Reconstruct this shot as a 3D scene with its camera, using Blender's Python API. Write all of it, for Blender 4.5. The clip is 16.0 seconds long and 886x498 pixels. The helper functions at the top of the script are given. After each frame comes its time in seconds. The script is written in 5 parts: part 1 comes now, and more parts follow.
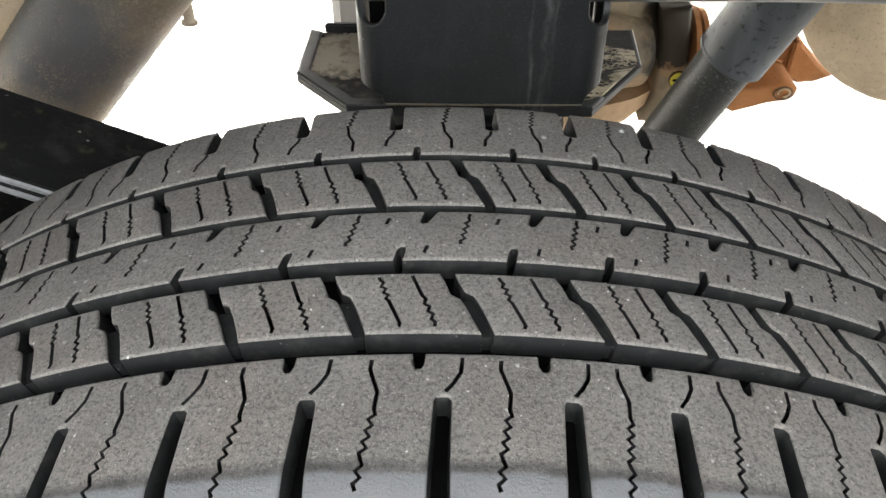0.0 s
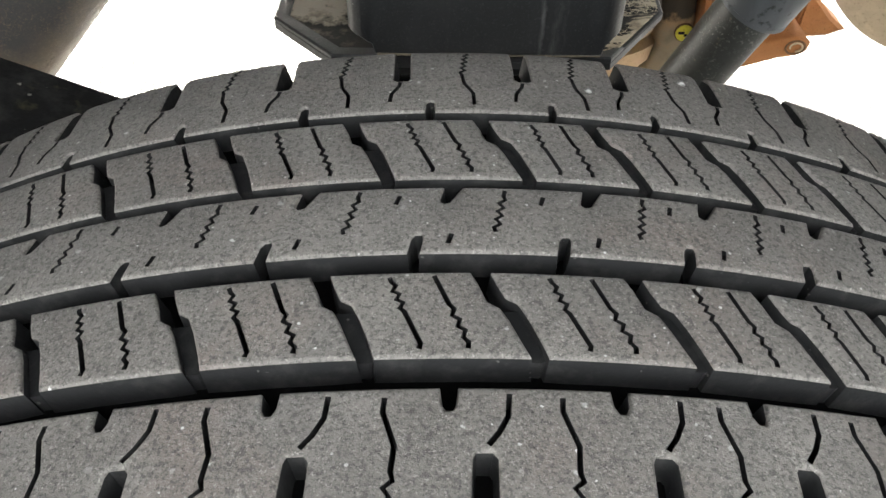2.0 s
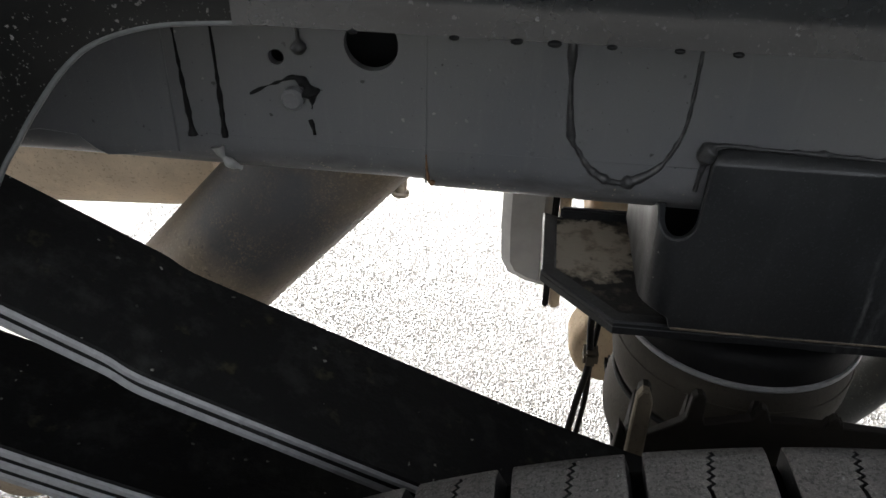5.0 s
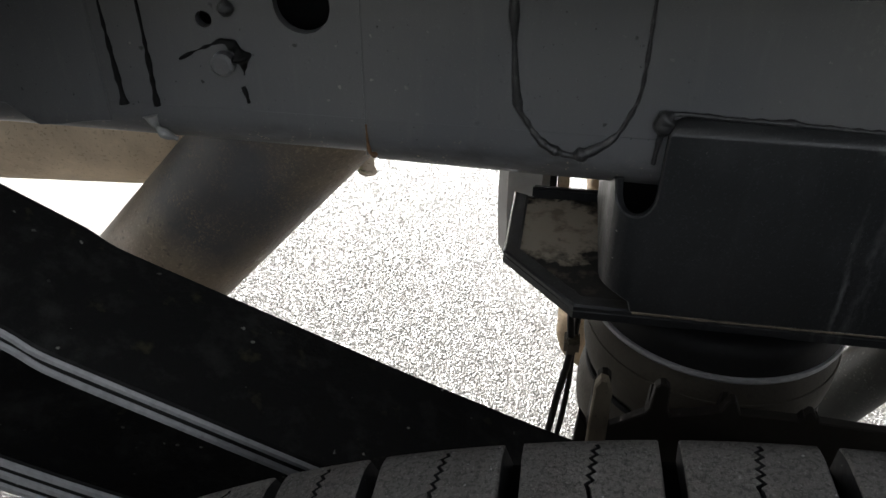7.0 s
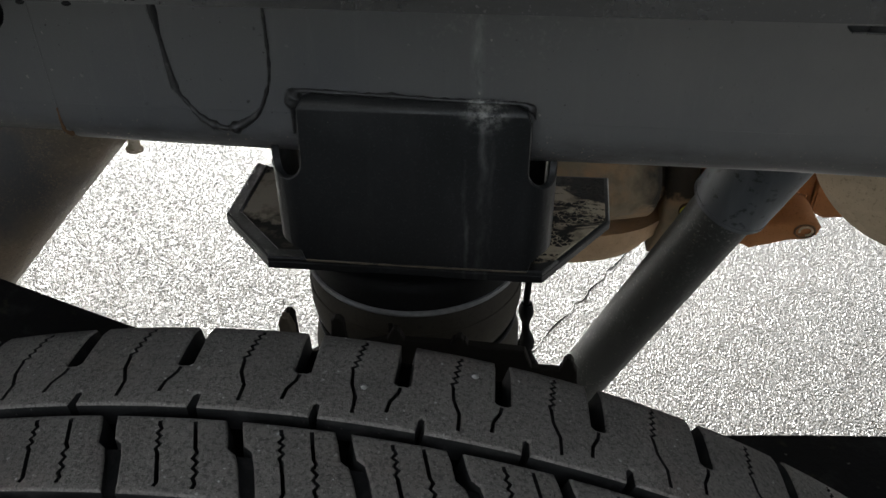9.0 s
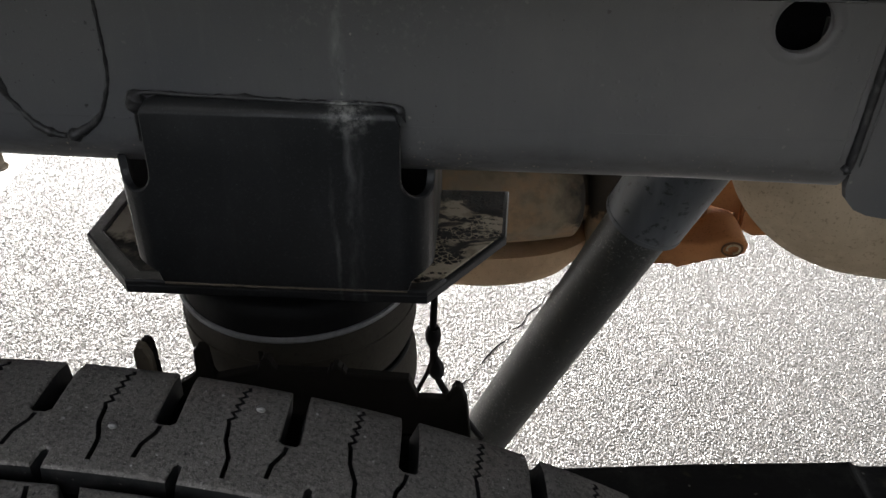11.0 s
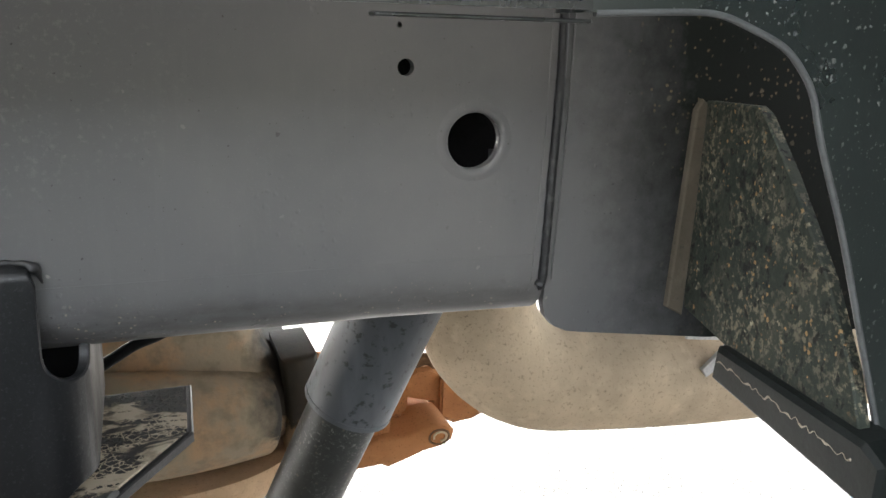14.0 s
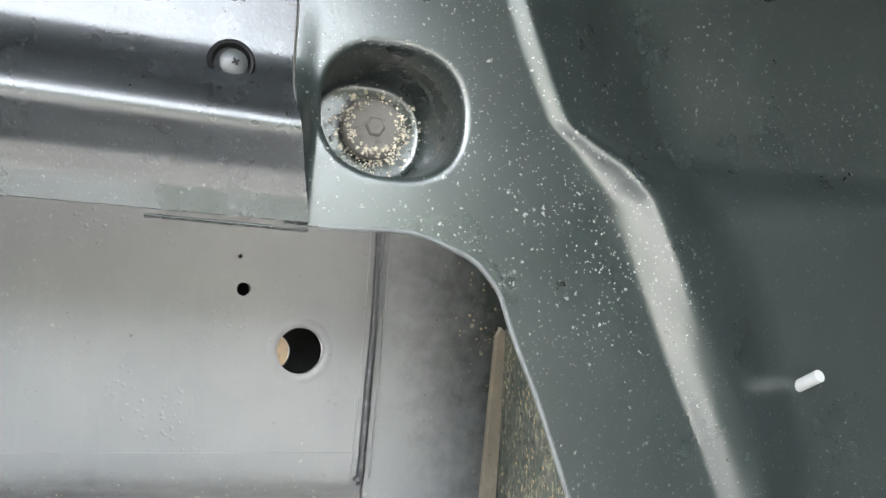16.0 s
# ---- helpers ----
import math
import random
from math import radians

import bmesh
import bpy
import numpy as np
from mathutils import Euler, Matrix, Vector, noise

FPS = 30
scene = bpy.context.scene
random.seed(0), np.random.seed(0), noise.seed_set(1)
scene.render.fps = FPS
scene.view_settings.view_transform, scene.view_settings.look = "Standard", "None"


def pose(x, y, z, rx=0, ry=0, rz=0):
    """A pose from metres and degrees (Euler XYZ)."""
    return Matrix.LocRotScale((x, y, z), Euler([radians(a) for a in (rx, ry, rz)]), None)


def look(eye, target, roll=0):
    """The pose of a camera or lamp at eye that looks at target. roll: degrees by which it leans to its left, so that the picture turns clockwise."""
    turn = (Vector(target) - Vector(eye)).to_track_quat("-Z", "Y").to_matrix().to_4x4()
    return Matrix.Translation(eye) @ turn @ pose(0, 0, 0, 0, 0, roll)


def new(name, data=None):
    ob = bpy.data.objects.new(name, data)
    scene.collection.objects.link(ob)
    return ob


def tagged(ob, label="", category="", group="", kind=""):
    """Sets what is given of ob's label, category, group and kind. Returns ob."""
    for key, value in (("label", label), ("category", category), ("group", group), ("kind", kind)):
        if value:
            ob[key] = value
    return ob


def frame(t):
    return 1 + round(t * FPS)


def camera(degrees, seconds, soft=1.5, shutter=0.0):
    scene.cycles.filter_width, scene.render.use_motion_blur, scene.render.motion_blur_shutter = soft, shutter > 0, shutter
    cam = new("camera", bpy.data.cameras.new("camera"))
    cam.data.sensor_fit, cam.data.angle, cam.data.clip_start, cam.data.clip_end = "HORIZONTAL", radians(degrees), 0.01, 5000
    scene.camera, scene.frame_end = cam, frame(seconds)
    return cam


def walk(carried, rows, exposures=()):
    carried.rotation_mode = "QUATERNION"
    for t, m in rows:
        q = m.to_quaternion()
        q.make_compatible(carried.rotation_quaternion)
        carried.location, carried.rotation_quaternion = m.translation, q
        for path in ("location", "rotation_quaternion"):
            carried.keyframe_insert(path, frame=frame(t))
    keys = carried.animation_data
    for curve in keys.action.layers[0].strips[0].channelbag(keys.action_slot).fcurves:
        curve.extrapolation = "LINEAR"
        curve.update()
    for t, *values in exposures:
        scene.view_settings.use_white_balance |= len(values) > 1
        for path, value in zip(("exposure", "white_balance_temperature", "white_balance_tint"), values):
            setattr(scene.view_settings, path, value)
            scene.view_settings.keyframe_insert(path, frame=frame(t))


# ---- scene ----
cam = camera(56.8, 16.0)
PATH = [
    (0, (0.0024, -0.0010, 0.9601), (-0.0236, 1.5131, -0.3464), -0.17),
    (0.5, (-0.0047, 0.0238, 0.9449), (-0.0074, 1.5185, -0.3839), 0.17),
    (1, (-0.0102, 0.0427, 0.9302), (-0.0010, 1.5233, -0.4143), 0.51),
    (1.5, (-0.0139, 0.0556, 0.9210), (-0.0024, 1.5174, -0.4439), 0.51),
    (2, (-0.0119, 0.0573, 0.9205), (0.0138, 1.5035, -0.4608), 1.17),
    (2.5, (-0.0230, 0.0530, 0.9515), (-0.0010, 1.4949, -0.4343), 1.13),
    (3, (-0.0293, 0.0726, 0.9831), (-0.0623, 1.6029, -0.3042), 1.23),
    (3.5, (-0.0766, 0.0818, 0.9972), (-0.1631, 1.7335, -0.1273), 1.07),
    (4, (-0.1107, 0.1068, 0.9842), (-0.2079, 1.8007, -0.0748), 1.02),
    (4.5, (-0.1490, 0.1208, 0.9648), (-0.2781, 1.7999, -0.1141), 1.37),
    (7, (-0.1015, 0.1568, 0.9285), (-0.3438, 1.8003, -0.1851), 0.55),
    (7.5, (-0.0478, 0.1447, 0.9421), (-0.2954, 1.7735, -0.1917), 0.01),
    (8, (0.0027, 0.1238, 0.9412), (-0.2350, 1.7492, -0.1996), -0.48),
    (8.5, (0.0505, 0.1044, 0.9470), (-0.1532, 1.7280, -0.2030), -0.52),
    (9, (0.0860, 0.1008, 0.9630), (-0.0789, 1.7277, -0.1885), -0.17),
    (9.2, (0.0994, 0.0996, 0.9669), (-0.0549, 1.7249, -0.1884), 0.10),
    (11.3, (0.1389, 0.1621, 0.9209), (0.1146, 1.8465, -0.1571), 1.13),
    (11.5, (0.1416, 0.1801, 0.9145), (0.2850, 1.8639, -0.1551), 1.72),
    (12, (0.1413, 0.2029, 0.8967), (0.7191, 1.8143, -0.1374), 3.37),
    (12.5, (0.1288, 0.2039, 0.8846), (0.7982, 1.8632, -0.0091), 2.57),
    (13, (0.1096, 0.1968, 0.8969), (0.7701, 1.9176, 0.1207), 2.09),
    (13.5, (0.1272, 0.1803, 0.8783), (0.7906, 1.9471, 0.2164), 2.03),
    (14, (0.1388, 0.1715, 0.8593), (0.8186, 1.9774, 0.3333), 1.94),
    (14.5, (0.1471, 0.1428, 0.8459), (0.8497, 1.9988, 0.5982), 1.87),
    (15, (0.1389, 0.1088, 0.8429), (0.8416, 1.9809, 0.8775), 3.43),
    (15.5, (0.1688, 0.0932, 0.8268), (0.8831, 1.9559, 0.9687), 3.55),
    (16, (0.1977, 0.0488, 0.8261), (0.8895, 1.9165, 1.0082), 3.27),
]
EXPOSURES = [(0.0, 4.1, 6750, 7), (2.2, 4.1, 6750, 7), (2.6, 3.6, 6600, 9), (3.0, 2.75, 6450, 10), (3.5, 2.35, 6400, 10), (4.5, 2.85, 6450, 10), (7.0, 2.45, 6450, 9), (9.0, 2.2, 6400, 7),
             (11.5, 2.3, 6600, 11), (12.0, 2.4, 6800, 11), (12.5, 2.6, 6800, 11), (13.0, 3.05, 6700, 11), (14.0, 3.85, 6450, 9), (15.0, 5.1, 6200, 6), (16.0, 5.5, 6350, 7)]
walk(cam, [(t, look(eye, target, roll)) for t, eye, target, roll in PATH],
     exposures=EXPOSURES)

# ---- light ----
SUN_AZ, SUN_EL = 122.0, 34.0      # degrees: azimuth from +x towards +y, elevation
world = bpy.data.worlds.new("daylight")
scene.world = world
world.use_nodes = True
wn = world.node_tree
sky = wn.nodes.new("ShaderNodeTexSky")
sky.sky_type, sky.sun_disc = "NISHITA", False
sky.sun_elevation, sky.sun_rotation = radians(SUN_EL), radians(90.0 - SUN_AZ)
sky.dust_density, sky.ozone_density = 4.0, 0.5
haze = wn.nodes.new("ShaderNodeHueSaturation")
haze.inputs["Saturation"].default_value = 0.2
wn.links.new(sky.outputs["Color"], haze.inputs["Color"])
wn.links.new(haze.outputs["Color"], wn.nodes["Background"].inputs["Color"])
wn.nodes["Background"].inputs["Strength"].default_value = 0.15
sun_data = bpy.data.lights.new("sun", "SUN")
sun_data.energy, sun_data.angle, sun_data.color = 2.5, radians(2.0), (1.0, 0.965, 0.92)
sun = new("sun", sun_data)
to_sun = Vector((math.cos(radians(SUN_EL)) * math.cos(radians(SUN_AZ)), math.cos(radians(SUN_EL)) * math.sin(radians(SUN_AZ)), math.sin(radians(SUN_EL))))
sun.rotation_euler = to_sun.to_track_quat("Z", "Y").to_euler()
sun.location = to_sun * 8


# ---- materials ----
class Mat:
    """A small builder of procedural materials."""

    def __init__(self, name, rough=0.6, metal=0.0, spec=0.5, coat=0.0, coat_rough=0.2):
        self.m = bpy.data.materials.new(name)
        self.m.use_nodes = True
        self.t = self.m.node_tree
        self.b = self.t.nodes["Principled BSDF"]
        self.b.inputs["Roughness"].default_value = rough
        self.b.inputs["Metallic"].default_value = metal
        self.b.inputs["Specular IOR Level"].default_value = spec
        self.b.inputs["Coat Weight"].default_value = coat
        self.b.inputs["Coat Roughness"].default_value = coat_rough
        self.pos = self.t.nodes.new("ShaderNodeNewGeometry").outputs["Position"]
        self.col = None
        self.normal = None

    def node(self, kind, **values):
        n = self.t.nodes.new(kind)
        for k, v in values.items():
            n.inputs[k].default_value = v
        return n

    def stretched(self, scale):
        n = self.node("ShaderNodeMapping")
        n.inputs["Scale"].default_value = scale
        self.t.links.new(self.pos, n.inputs["Vector"])
        return n.outputs["Vector"]

    def noise(self, scale, detail=4.0, rough=0.6, stretch=None, distort=0.0):
        n = self.node("ShaderNodeTexNoise", Scale=scale, Detail=detail, Roughness=rough, Distortion=distort)
        self.t.links.new(self.stretched(stretch) if stretch else self.pos, n.inputs["Vector"])
        return n.outputs["Fac"]

    def cells(self, scale, feature="F1", randomness=1.0, warp=0.0):
        n = self.node("ShaderNodeTexVoronoi", Scale=scale, Randomness=randomness)
        n.feature = feature
        where = self.pos
        if warp:
            wob = self.node("ShaderNodeTexNoise", Scale=2.2 * scale, Detail=3.0)
            self.t.links.new(self.pos, wob.inputs["Vector"])
            move = self.t.nodes.new("ShaderNodeVectorMath")
            move.operation = "MULTIPLY_ADD"
            self.t.links.new(wob.outputs["Color"], move.inputs[0])
            move.inputs[1].default_value = (warp / scale,) * 3
            self.t.links.new(self.pos, move.inputs[2])
            where = move.outputs[0]
        self.t.links.new(where, n.inputs["Vector"])
        return n.outputs["Distance"], n.outputs["Color"] if feature == "F1" else None

    def spots(self, scale, size, share, warp=0.5, soft=0.35):
        """Scattered spots: one cell in a few holds one, each of its own size."""
        far, tint = self.cells(scale, warp=warp)
        pick = self.t.nodes.new("ShaderNodeSeparateColor")
        self.t.links.new(tint, pick.inputs[0])
        reach = self.ramp(pick.outputs[1], 0, 1, 0.35 * size, size)
        inside = self.ramp(self.times(far, reach, "DIVIDE"), 1.0, 1.0 - soft)
        return self.times(inside, self.ramp(pick.outputs[0], 1 - share, 1 - share + 0.01))

    def ramp(self, fac, lo, hi, a=0.0, b=1.0):
        n = self.node("ShaderNodeMapRange")
        n.inputs["From Min"].default_value, n.inputs["From Max"].default_value = lo, hi
        n.inputs["To Min"].default_value, n.inputs["To Max"].default_value = a, b
        self.t.links.new(fac, n.inputs["Value"])
        return n.outputs["Result"]

    def times(self, a, b, op="MULTIPLY"):
        n = self.t.nodes.new("ShaderNodeMath")
        n.operation = op
        for k, v in enumerate((a, b)):
            if isinstance(v, (int, float)):
                n.inputs[k].default_value = v
            else:
                self.t.links.new(v, n.inputs[k])
        return n.outputs[0]

    def base(self, rgb):
        n = self.t.nodes.new("ShaderNodeRGB")
        n.outputs[0].default_value = (*rgb, 1)
        self.col = n.outputs[0]
        return self

    def over(self, rgb, fac):
        """Lays a colour over the base where fac is high."""
        n = self.t.nodes.new("ShaderNodeMix")
        n.data_type = "RGBA"
        self.t.links.new(fac, n.inputs["Factor"])
        self.t.links.new(self.col, n.inputs["A"])
        n.inputs["B"].default_value = (*rgb, 1)
        self.col = n.outputs["Result"]
        return self

    def bump(self, height, strength, distance=0.001):
        n = self.node("ShaderNodeBump", Strength=strength, Distance=distance)
        self.t.links.new(height, n.inputs["Height"])
        if self.normal is not None:
            self.t.links.new(self.normal, n.inputs["Normal"])
        self.normal = n.outputs["Normal"]
        return self

    def rough_by(self, fac, lo, hi):
        self.t.links.new(self.ramp(fac, 0.3, 0.7, lo, hi), self.b.inputs["Roughness"])
        return self

    def axis(self, k):
        n = self.t.nodes.new("ShaderNodeSeparateXYZ")
        self.t.links.new(self.pos, n.inputs[0])
        return n.outputs[k]

    def random(self):
        return self.t.nodes.new("ShaderNodeObjectInfo").outputs["Random"]

    def near(self, point, r0, r1):
        """1 within r0 of a point, 0 past r1."""
        n = self.t.nodes.new("ShaderNodeVectorMath")
        n.operation = "DISTANCE"
        self.t.links.new(self.pos, n.inputs[0])
        n.inputs[1].default_value = point
        return self.ramp(n.outputs["Value"], r0, r1, 1, 0)

    def island(self):
        return self.t.nodes.new("ShaderNodeNewGeometry").outputs["Random Per Island"]

    def done(self):
        self.t.links.new(self.col, self.b.inputs["Base Color"])
        if self.normal is not None:
            self.t.links.new(self.normal, self.b.inputs["Normal"])
        return self.m


def rubber_material():
    m = Mat("tread_rubber", rough=0.75, spec=0.35).base((0.190, 0.178, 0.164))
    m.over((0.245, 0.228, 0.206), m.ramp(m.noise(38, 5), 0.38, 0.72, 0, 0.75))
    m.over((0.150, 0.138, 0.126), m.ramp(m.noise(17, 4), 0.45, 0.65, 0, 0.6))
    m.over((0.205, 0.165, 0.145), m.ramp(m.noise(26, 3), 0.52, 0.68, 0, 0.5))
    m.over((0.085, 0.080, 0.074), m.ramp(m.noise(700, 4, 0.75), 0.48, 0.60, 0, 0.85))
    m.over((0.36, 0.34, 0.31), m.ramp(m.noise(1300, 3, 0.75), 0.57, 0.66, 0, 0.8))
    m.over((0.026, 0.025, 0.024), m.ramp(m.noise(430, 5, 0.8), 0.62, 0.68, 0, 0.9))
    m.over((0.52, 0.51, 0.48), m.times(m.spots(260, 0.30, 0.10), m.ramp(m.noise(30, 3), 0.42, 0.60, 0.1, 0.9)))
    m.over((0.62, 0.61, 0.58), m.times(m.spots(620, 0.34, 0.07), m.ramp(m.noise(60, 2), 0.40, 0.60, 0.2, 0.95)))
    rim = m.times(m.axis(1), m.ramp(m.noise(90, 3), 0.3, 0.7, -0.0008, 0.0008), "ADD")
    m.over((0.040, 0.039, 0.038), m.times(m.ramp(rim, 0.1320, 0.1290), m.ramp(m.noise(70, 3), 0.3, 0.6, 0.45, 0.85)))
    m.over((0.155, 0.156, 0.162), m.ramp(rim, 0.1278, 0.1264, 0, 0.92))
    m.bump(m.noise(1000, 5, 0.7), 0.8, 0.0008).bump(m.noise(260, 3), 0.4, 0.001)
    m.rough_by(m.noise(55, 3), 0.62, 0.85)
    return m.done()


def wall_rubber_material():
    # free of tread dust, and darkened further to paint shade into the grooves
    m = Mat("shaded_groove_wall_rubber", rough=0.6, spec=0.15).base((0.016, 0.016, 0.0165))
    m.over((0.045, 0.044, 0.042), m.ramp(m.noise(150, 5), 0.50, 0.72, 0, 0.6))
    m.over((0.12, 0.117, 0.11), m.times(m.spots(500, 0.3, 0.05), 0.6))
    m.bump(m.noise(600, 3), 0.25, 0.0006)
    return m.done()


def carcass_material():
    # near black: the shade of the groove floor is put into the colour
    m = Mat("shaded_groove_rubber", rough=0.9, spec=0.05).base((0.0030, 0.0030, 0.0030))
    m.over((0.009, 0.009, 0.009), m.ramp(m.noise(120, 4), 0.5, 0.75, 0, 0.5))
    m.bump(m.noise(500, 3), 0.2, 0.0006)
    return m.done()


def frame_material(name, shade=False):
    m = Mat(name, rough=0.40, spec=0.5).base((0.082, 0.083, 0.088))
    m.over((0.112, 0.109, 0.105), m.ramp(m.noise(9, 4), 0.4, 0.7, 0, 0.6))
    m.over((0.115, 0.115, 0.115), m.ramp(m.noise(30, 5, stretch=(6, 6, 0.6)), 0.55, 0.75, 0, 0.35))
    for size, big, share in ((95, 0.16, 0.10), (210, 0.22, 0.12), (420, 0.26, 0.10)):
        m.over((0.012, 0.011, 0.010), m.times(m.spots(size, big, share), m.ramp(m.noise(12, 2), 0.38, 0.55, 0.25, 0.95)))
    m.over((0.20, 0.195, 0.185), m.ramp(m.noise(800, 3, 0.7), 0.60, 0.72, 0, 0.35))
    m.over((0.30, 0.28, 0.25), m.times(m.spots(170, 0.25, 0.14), m.ramp(m.noise(9, 3), 0.46, 0.66, 0, 0.8)))
    drip = m.times(m.ramp(m.times(m.times(m.axis(0), 0.0615, "SUBTRACT"), 0, "ABSOLUTE"), 0.0050, 0.001), m.ramp(m.noise(140, 5, 0.7, stretch=(1, 1, 0.35)), 0.42, 0.68, 0, 0.40))
    m.over((0.30, 0.30, 0.29), drip)
    low = m.times(m.ramp(m.axis(0), 0.334, 0.330), m.ramp(m.times(m.axis(2), m.ramp(m.noise(45, 3), 0.3, 0.7, -0.004, 0.004), "ADD"), 0.737, 0.726))
    m.over((0.022, 0.020, 0.017), m.times(low, m.ramp(m.noise(60, 4, stretch=(1, 3, 3)), 0.35, 0.60, 0.1, 0.55)))
    flecks, _ = m.cells(330, warp=0.6)
    m.over((0.34, 0.28, 0.20), m.times(m.times(low, m.ramp(flecks, 0.24, 0.14)), m.ramp(m.noise(90, 3), 0.50, 0.58, 0, 0.85)))
    pale = m.times(m.ramp(m.times(m.near((0.085, 0.54, 0.845), 0.02, 0.14), m.noise(30, 3), "MULTIPLY"), 0.25, 0.45), m.ramp(m.noise(300, 4, 0.7), 0.55, 0.66))
    m.over((0.20, 0.196, 0.180), m.times(pale, 0.35))
    # lighter area round the rear hole, broken up by noise
    pale_area = m.times(m.near((0.265, 0.54, 0.805), 0.075, 0.20), m.ramp(m.noise(14, 5), 0.30, 0.62, 0.45, 1))
    m.over((0.165, 0.157, 0.146), m.times(pale_area, 0.55))
    if shade:
        # shade by the gusset painted in, darker rearwards and upwards; mud flecks over it
        slope = m.times(m.times(m.axis(0), m.times(m.axis(2), 0.22), "ADD"), m.ramp(m.noise(60, 6, 0.7), 0.3, 0.7, -0.013, 0.013), "ADD")
        patch = m.ramp(slope, 0.530, 0.602)
        m.over((0.010, 0.012, 0.010), m.times(patch, 0.96))
        m.t.links.new(m.ramp(patch, 0, 1, 0.5, 0.08), m.b.inputs["Specular IOR Level"])
        high = m.times(m.ramp(slope, 0.560, 0.590), m.ramp(m.axis(2), 0.775, 0.835, 0.12, 1))
        m.over((0.19, 0.145, 0.085), m.times(m.times(high, m.spots(330, 0.42, 0.26)), m.ramp(m.noise(45, 3), 0.40, 0.60, 0.15, 0.9)))
        m.over((0.25, 0.21, 0.14), m.times(m.times(high, m.spots(150, 0.30, 0.16)), 0.6))
    drop, _ = m.cells(210, warp=0.4)
    m.bump(m.times(m.ramp(drop, 0.30, 0.10), m.ramp(m.noise(20, 3), 0.54, 0.66)), 0.3, 0.0008)
    m.bump(m.noise(420, 3), 0.07, 0.0006).bump(m.noise(25, 2), 0.10, 0.003)
    m.rough_by(m.noise(18, 4), 0.36, 0.52)
    return m.done()


def bracket_material():
    m = Mat("bracket_paint", rough=0.40, spec=0.35).base((0.0115, 0.0122, 0.0130))
    m.over((0.026, 0.027, 0.029), m.ramp(m.noise(26, 5, stretch=(2, 2, 0.8)), 0.50, 0.78, 0, 0.6))
    along = m.times(m.axis(0), m.ramp(m.noise(38, 3), 0.3, 0.7, -0.0022, 0.0022), "ADD")
    high = m.ramp(m.times(m.axis(2), m.ramp(m.noise(30, 3), 0.3, 0.7, -0.012, 0.012), "ADD"), 0.722, 0.712)
    for x, w, gate, k in ((0.0655, 0.0036, None, 0.24), (0.0705, 0.0022, None, 0.14), (0.0560, 0.0020, high, 0.26)):
        drip = m.times(m.ramp(m.times(m.times(along, x, "SUBTRACT"), 0, "ABSOLUTE"), w, 0.0005), m.ramp(m.noise(110, 5, 0.7, stretch=(1, 1, 0.3)), 0.38, 0.64, 0, k))
        m.over((0.24, 0.24, 0.235), m.times(drip, gate) if gate is not None else drip)
    m.over((0.42, 0.42, 0.40), m.times(m.times(m.near((0.067, 0.535, 0.756), 0.004, 0.017), m.ramp(m.noise(170, 4, 0.7), 0.42, 0.58)), 0.4))
    m.over((0.10, 0.10, 0.10), m.times(m.ramp(m.noise(14, 3, stretch=(5, 1, 0.25)), 0.64, 0.80), 0.08))
    m.over((0.22, 0.21, 0.20), m.times(m.spots(240, 0.20, 0.10), m.ramp(m.noise(40, 2), 0.45, 0.62, 0.1, 0.8)))
    m.over((0.050, 0.052, 0.056), m.ramp(m.noise(650, 4, 0.75), 0.56, 0.70, 0, 0.6))
    m.bump(m.noise(350, 3), 0.25, 0.0008)
    m.rough_by(m.noise(30, 4), 0.3, 0.5)
    return m.done()


def weld_material():
    m = Mat("weld_metal", rough=0.42).base((0.014, 0.014, 0.015))
    m.over((0.09, 0.088, 0.085), m.ramp(m.noise(160, 4), 0.54, 0.7, 0, 0.5))
    m.over((0.38, 0.38, 0.36), m.times(m.ramp(m.times(m.times(m.axis(0), 0.066, "SUBTRACT"), 0, "ABSOLUTE"), 0.012, 0.003), m.ramp(m.noise(150, 4), 0.42, 0.6, 0, 0.8)))
    m.bump(m.noise(500, 3), 0.5, 0.001)
    return m.done()


